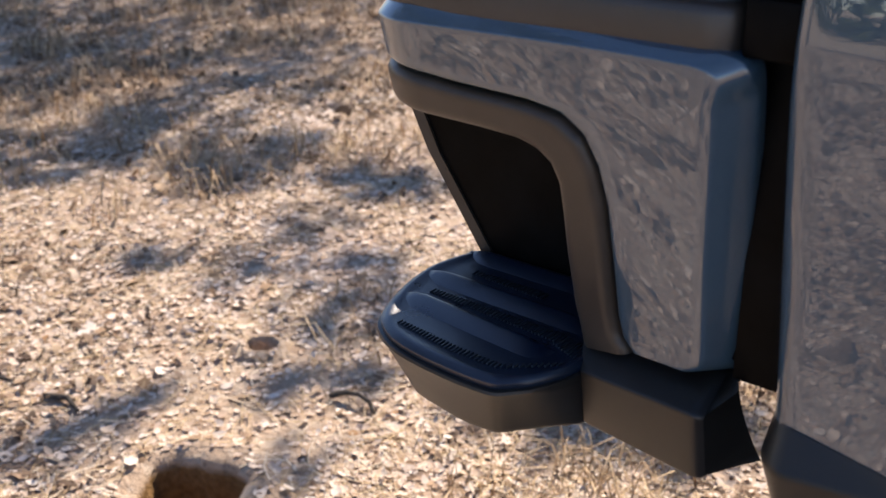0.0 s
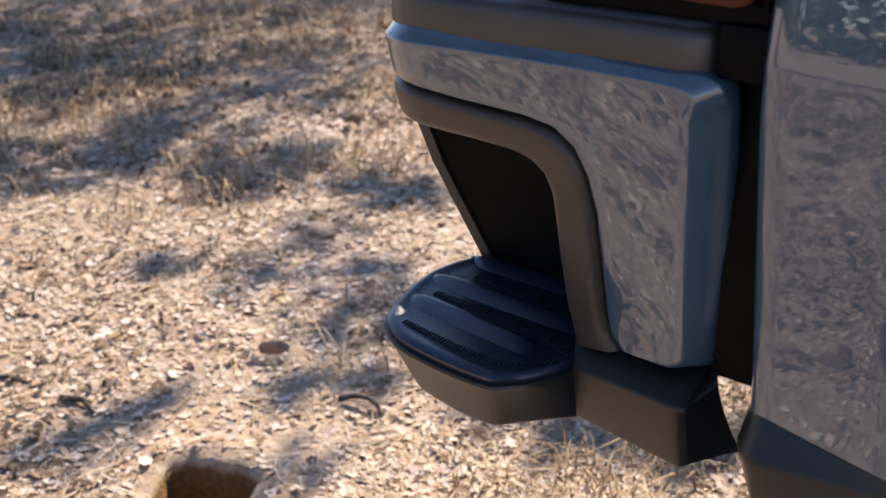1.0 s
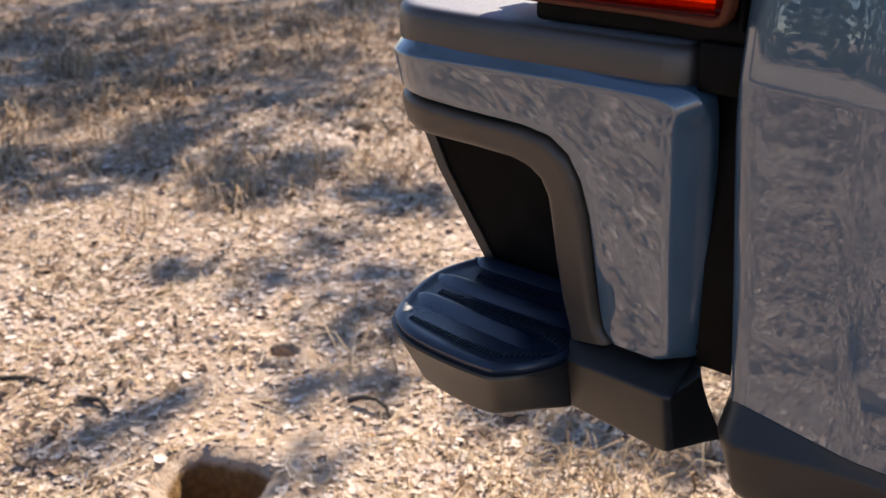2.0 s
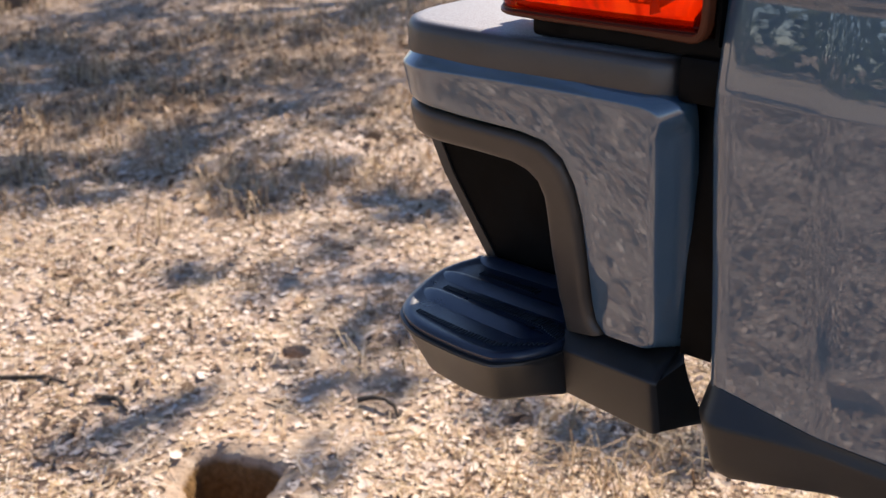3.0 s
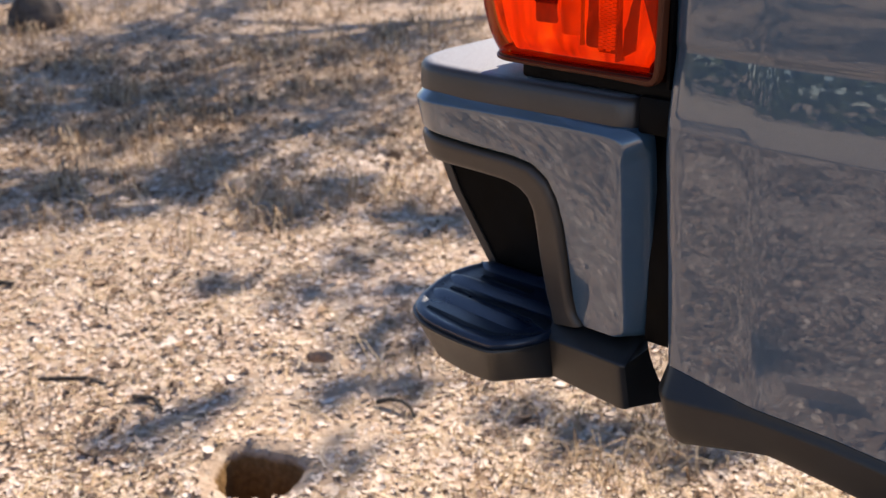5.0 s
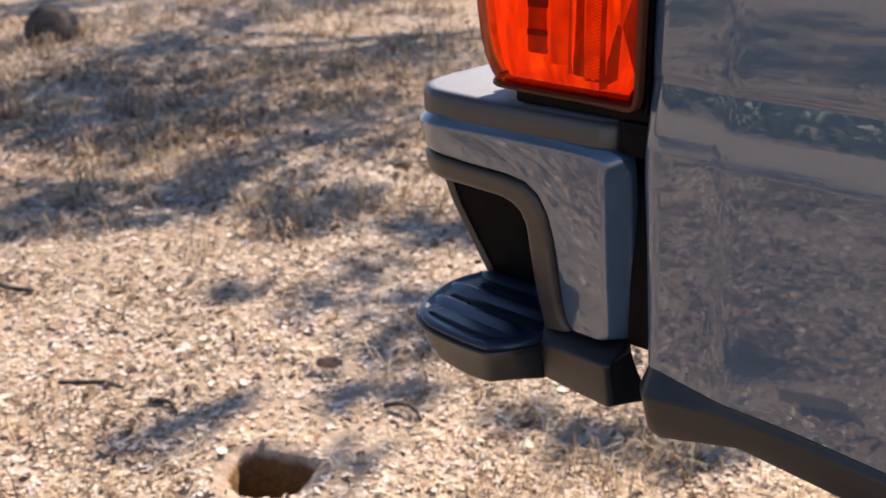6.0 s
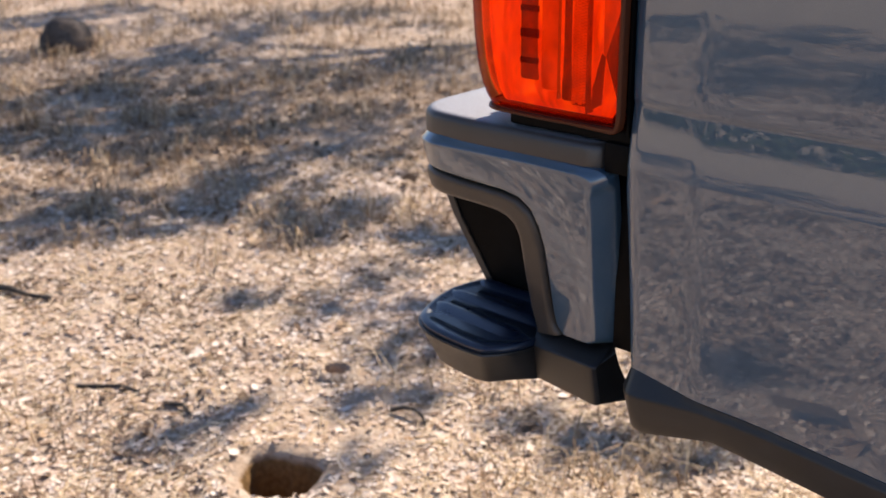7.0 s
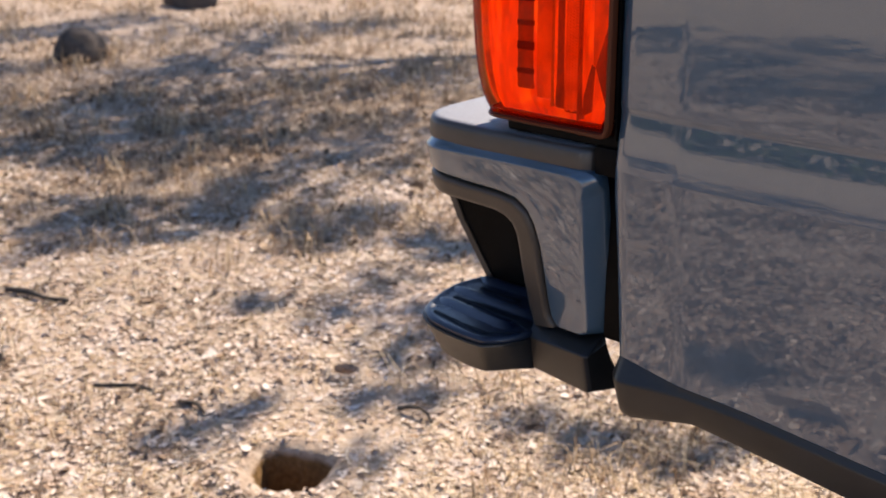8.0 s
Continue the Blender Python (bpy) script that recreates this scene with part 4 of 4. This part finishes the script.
# single leaves of the stretch nearest the walk
leaf_meshes = []
for k in range(8):
    me = bpy.data.meshes.new("leaf")
    me.from_pydata(leaf_verts(0.024, 0.012 + 0.0015 * (k % 3), 0.04 * k - 0.05, 0.05 * (k % 4)), [], LEAF_FACES)
    me.materials.append(LEAF)
    me.shade_smooth()
    leaf_meshes.append(me)
made = 0
while made < 260:
    x, y = RNG.uniform(-1.7, -0.3), RNG.uniform(0.25, 1.35)
    if RNG.random() > litter_density(x, y):
        continue
    ob = new("leaf", leaf_meshes[made % 8])
    ob.parent = litter
    ob.matrix_basis = Matrix.Translation((x, y, ground_z(x, y) + 0.012)) @ Euler((RNG.normal(0, 0.3), RNG.normal(0, 0.3), RNG.uniform(0, 6.3))).to_matrix().to_4x4() @ Matrix.Scale(RNG.uniform(0.6, 1.3), 4)
    made += 1


# ---- dry grass ----
def straws(count):
    verts, faces = [], []
    for _ in range(count):
        r = 1.6 + 11 * RNG.random() ** 1.1
        a = radians(RNG.uniform(100, 178))
        cx, cy = 0.55 + r * math.cos(a), -0.75 + r * math.sin(a)
        if 0.8 * noise.noise(Vector((cx * 0.8, cy * 0.8, 14.2))) + 0.7 * noise.noise(Vector((cx * 2.3, cy * 2.3, 4.2))) + 0.22 * min(1.0, (r - 3.0) / 3.0) < 0.16:
            continue
        if math.hypot(cx + 1.2, cy - 0.5) < 0.45:
            continue
        for _b in range(int(RNG.integers(6, 16))):
            x, y = cx + RNG.normal(0, 0.05), cy + RNG.normal(0, 0.05)
            h, w = RNG.uniform(0.03, 0.15) * (0.7 + 0.09 * min(6.0, r)), RNG.uniform(0.0010, 0.0024) * (0.6 + 0.16 * min(7.0, r))
            t, lean = RNG.uniform(0, 6.3), RNG.uniform(0.2, 1.6)
            d = Vector((math.cos(t), math.sin(t), 0))
            n = Vector((-d.y, d.x, 0)) * w
            p0 = Vector((x, y, ground_z(x, y) - 0.004))
            p1 = p0 + d * h * lean * 0.35 + Vector((0, 0, h * 0.55))
            p2 = p0 + d * h * lean + Vector((0, 0, h * max(0.15, 1 - lean * 0.55)))
            k = len(verts)
            verts += [p0 - n, p0 + n, p1 - n, p1 + n, p2]
            faces += [(k, k + 1, k + 3, k + 2), (k + 2, k + 3, k + 4)]
    me = bpy.data.meshes.new("dry_grass")
    me.from_pydata(verts, [], faces)
    return me


tagged(part("dry_grass", straws(4000), STRAW, sharp=180), "thin dry straw-coloured grass tufts", "grass", kind="stuff")


# ---- sticks and stones ----
def stick(points, r, label):
    rows = []
    pts = [Vector((x, y, ground_z(x, y) + z)) for x, y, z in points]
    for i, p in enumerate(pts):
        d = (pts[min(i + 1, len(pts) - 1)] - pts[max(i - 1, 0)]).normalized()
        s = d.cross(Vector((0, 0, 1))).normalized()
        u = s.cross(d)
        rr = r * (1 - 0.5 * i / len(pts)) * (1 + 0.15 * math.sin(i * 2.3))
        rows.append([p + (s * math.cos(a) + u * math.sin(a)) * rr for a in (math.pi / 3 * k for k in range(6))])
    return tagged(part("stick", grid_mesh(rows, True, True), TWIG), label, "stick")


stick([(-2.75, 0.50, 0.015), (-2.66, 0.53, 0.02), (-2.57, 0.545, 0.016), (-2.49, 0.58, 0.012)], 0.011, "crooked dark dead stick on leaf litter")
stick([(-1.17, 0.785, 0.008), (-1.145, 0.803, 0.018), (-1.115, 0.813, 0.022), (-1.085, 0.812, 0.017), (-1.06, 0.798, 0.006)], 0.0062, "small curved dark stick on sandy soil")
stick([(-1.62, 0.42, 0.008), (-1.57, 0.44, 0.012), (-1.52, 0.43, 0.008)], 0.007, "short dark dead twig beside the burrow")
stick([(-1.9, 0.33, 0.008), (-1.8, 0.40, 0.012), (-1.74, 0.42, 0.008)], 0.006, "short dark dead twig on leaf litter")


def rock(x, y, rx, ry, rz, seed, label):
    bm = bmesh.new()
    bmesh.ops.create_icosphere(bm, subdivisions=3, radius=1.0)
    for v in bm.verts:
        v.co *= 1 + 0.25 * noise.noise(v.co * 1.3 + Vector((seed, 0, 0))) + 0.08 * noise.noise(v.co * 4 + Vector((0, seed, 0)))
        v.co = Vector((v.co.x * rx, v.co.y * ry, max(-0.4, v.co.z) * rz))
    ob = tagged(part("rock", bm, STONE), label, "rock")
    ob.location = (x, y, ground_z(x, y) + rz * 0.25)
    return ob


rock(-6.75, 3.02, 0.20, 0.18, 0.20, 2.0, "rounded dark grey rock in dappled shade")
rock(-8.5, 5.2, 0.30, 0.20, 0.16, 5.0, "low brown rock on sunlit soil")


# ---- oak tree that throws the dappled shade ----
def tube(points, radii, n=10):
    rows = []
    pts = [Vector(p) for p in points]
    for i, p in enumerate(pts):
        d = (pts[min(i + 1, len(pts) - 1)] - pts[max(i - 1, 0)]).normalized()
        s = d.orthogonal().normalized()
        u = d.cross(s)
        rows.append([p + (s * math.cos(a) + u * math.sin(a)) * radii[i] for a in (2 * math.pi * k / n for k in range(n))])
    return rows


def oak(base, centre, spread, clumps, per, seed, hang=()):
    rng = np.random.default_rng(seed)
    tree = new("oak_tree")
    tagged(tree, "spreading oak tree with sparse dark green foliage", "tree")
    b, c = Vector(base), Vector(centre)
    b.z = ground_z(b.x, b.y) - 0.1
    bm = grid_mesh(tube([b, b + Vector((0.05, 0.02, 1.6)), b + Vector((0.0, 0.05, 3.2)), b + Vector((-0.05, 0.0, 4.5)), c], [0.38, 0.27, 0.20, 0.09, 0.03], 14), True, True)
    part("trunk", bm, BARK, tree)
    tips = []
    for k in range(7):
        a = 2.4 * k + rng.uniform(-0.3, 0.3)
        tip = c + Vector((math.cos(a) * spread[0] * rng.uniform(0.3, 0.6), math.sin(a) * spread[1] * rng.uniform(0.3, 0.6), spread[2] * rng.uniform(-0.5, 0.7)))
        start = (b + Vector((-0.05, 0.0, 4.5))).lerp(c, rng.uniform(0.3, 0.95))
        mid = start.lerp(tip, 0.5) + Vector((0, 0, rng.uniform(0.1, 0.5)))
        part("limb", grid_mesh(tube([start, mid, tip], [0.04, 0.022, 0.008], 8), True, True), BARK, tree)
        tips.append((start, mid, tip))
    verts, faces = [], []
    for k in range(clumps):
        while True:
            q = rng.uniform(-1, 1, 3)
            if 0.25 < np.linalg.norm(q) < 1:
                break
        o = c + Vector((q[0] * spread[0], q[1] * spread[1], q[2] * spread[2]))
        if noise.noise(o * 0.55 + Vector((seed, 0, 0))) < -0.12:
            continue
        size = rng.uniform(0.16, 0.42)
        for _ in range(per):
            p = o + Vector(rng.normal(0, 0.5, 3) * size)
            s = rng.uniform(0.03, 0.06)
            m = Euler(rng.uniform(0, 6.3, 3)).to_matrix()
            k0 = len(verts)
            verts += [p + m @ Vector(v) * s for v in ((-1, 0, 0), (0, -0.5, 0.1), (1, 0, 0), (0, 0.5, 0.1))]
            faces.append((k0, k0 + 1, k0 + 2, k0 + 3))
    for h in hang:
        o = Vector(h[:3])
        for _ in range(h[4]):
            p = o + Vector(rng.normal(0, 1, 3) * h[3])
            s = rng.uniform(0.03, 0.06)
            m = Euler(rng.uniform(0, 6.3, 3)).to_matrix()
            k0 = len(verts)
            verts += [p + m @ Vector(v) * s for v in ((-1, 0, 0), (0, -0.5, 0.1), (1, 0, 0), (0, 0.5, 0.1))]
            faces.append((k0, k0 + 1, k0 + 2, k0 + 3))
    me = bpy.data.meshes.new("crown")
    me.from_pydata(verts, [], faces)
    part("crown", me, FOLIAGE, tree, sharp=180)
    return tree


# where low boughs of the oak throw their shade on the ground: x, y, spread
SHADE = [(-5.4, 1.95, 0.42), (-4.9, 1.95, 0.42), (-4.85, 2.22, 0.38), (-4.3, 2.2, 0.34), (-4.2, 2.45, 0.30), (-4.48, 2.95, 0.34), (-3.77, 2.62, 0.28), (-3.57, 2.9, 0.28), (-3.07, 2.34, 0.24),
         (-4.47, 1.50, 0.26), (-4.16, 1.70, 0.28), (-3.83, 1.77, 0.24), (-3.17, 1.71, 0.18), (-3.12, 1.38, 0.20), (-3.14, 0.98, 0.20), (-3.00, 1.10, 0.16), (-3.55, 1.15, 0.18), (-2.85, 1.42, 0.15),
         (-2.54, 1.78, 0.18), (-5.3, 2.6, 0.40), (-6.4, 4.3, 0.40), (-6.6, 5.1, 0.36), (-5.75, 5.2, 0.40), (-4.24, 4.0, 0.34), (-5.0, 3.6, 0.30), (-8.0, 3.1, 0.24), (-8.15, 3.5, 0.22), (-8.2, 3.9, 0.22),
         (-8.1, 4.5, 0.24), (-5.7, 3.2, 0.34), (-2.39, 1.5, 0.13), (-1.87, 1.75, 0.13)]
TWIGS = [(-1.88, 1.45, 0.10), (-1.80, 1.27, 0.07), (-1.75, 1.10, 0.075), (-1.50, 1.10, 0.085), (-1.29, 0.74, 0.055), (-1.32, 1.02, 0.08), (-1.45, 1.22, 0.09), (-1.58, 1.34, 0.07), (-1.45, 0.48, 0.055), (-1.49, 0.33, 0.05),
         (-1.05, 0.52, 0.05), (-2.15, 1.62, 0.10), (-1.98, 0.96, 0.05), (-1.15, 0.92, 0.06), (-0.90, 0.98, 0.05), (-0.66, 1.10, 0.06), (-0.45, 1.20, 0.06), (-0.80, 1.04, 0.07), (-0.68, 1.00, 0.065), (-0.56, 1.03, 0.06),
         # leaves added to darken the ground mirrored in the box side
         (-0.70, -1.45, 0.055), (-0.60, -1.47, 0.055), (-0.50, -1.45, 0.055)]


def boughs():
    """Twigs and broken clumps of leaves, each by the shade that it throws."""
    rng = np.random.default_rng(21)
    out = []
    for k, (x, y, r) in enumerate(SHADE):
        for _ in range(11):
            z = 4.6 + rng.uniform(-0.7, 0.7)
            d = sun_dir / sun_dir.z * z
            a, q = rng.uniform(0, 6.3), r * 1.15 * math.sqrt(rng.random())
            s = r * rng.uniform(0.22, 0.42)
            out.append((x + d.x + q * math.cos(a) * 1.3, y + d.y + q * math.sin(a) * 0.8, z, s, int(13 + 2150 * s * s)))
    for x, y, r in TWIGS:
        d = sun_dir / sun_dir.z * 4.4
        out += [(x + d.x + rng.normal(0, r * 0.5), y + d.y + rng.normal(0, r * 0.4), 4.4, r * rng.uniform(0.45, 0.85), 15) for _ in range(2)]
    return out


oak((-4.3, 11.2, 0), (-7.0, 8.4, 5.0), (3.6, 1.9, 1.2), 34, 130, 3, boughs())
# second oak, unseen, added to shade the ground mirrored in the box side
oak((-8.2, -3.4, 0), (-5.6, -1.6, 5.0), (3.0, 2.4, 1.2), 160, 120, 8)


# ---- far woods ----
def woods():
    rng = np.random.default_rng(11)
    verts, faces = [], []
    belt = [(rng.uniform(48, 150), rng.uniform(0, 2 * math.pi), rng.uniform(2.4, 5.6)) for _ in range(190)]
    # a nearer row on the shaded side of the truck
    belt += [(rng.uniform(22, 36), radians(rng.uniform(200, 290)), rng.uniform(2.0, 4.2)) for _ in range(34)]
    for r, a, s in belt:
        x, y = r * math.cos(a), r * math.sin(a)
        for _ in range(260):
            q = rng.normal(0, 1, 3)
            q /= np.linalg.norm(q)
            p = Vector((x + q[0] * s * 1.3, y + q[1] * s * 1.3, max(0.2, s * 0.95 + q[2] * s)))
            w = rng.uniform(0.14, 0.32)
            m = Euler(rng.uniform(0, 6.3, 3)).to_matrix()
            k0 = len(verts)
            verts += [p + m @ Vector(v) * w for v in ((-1, 0, 0), (0, -0.7, 0.1), (1, 0, 0), (0, 0.7, 0.1))]
            faces.append((k0, k0 + 1, k0 + 2, k0 + 3))
    me = bpy.data.meshes.new("far_woods")
    me.from_pydata(verts, [], faces)
    return me


tagged(part("far_woods", woods(), FOLIAGE, sharp=180), "far belt of dark green oaks on dry land", "woods", kind="stuff")
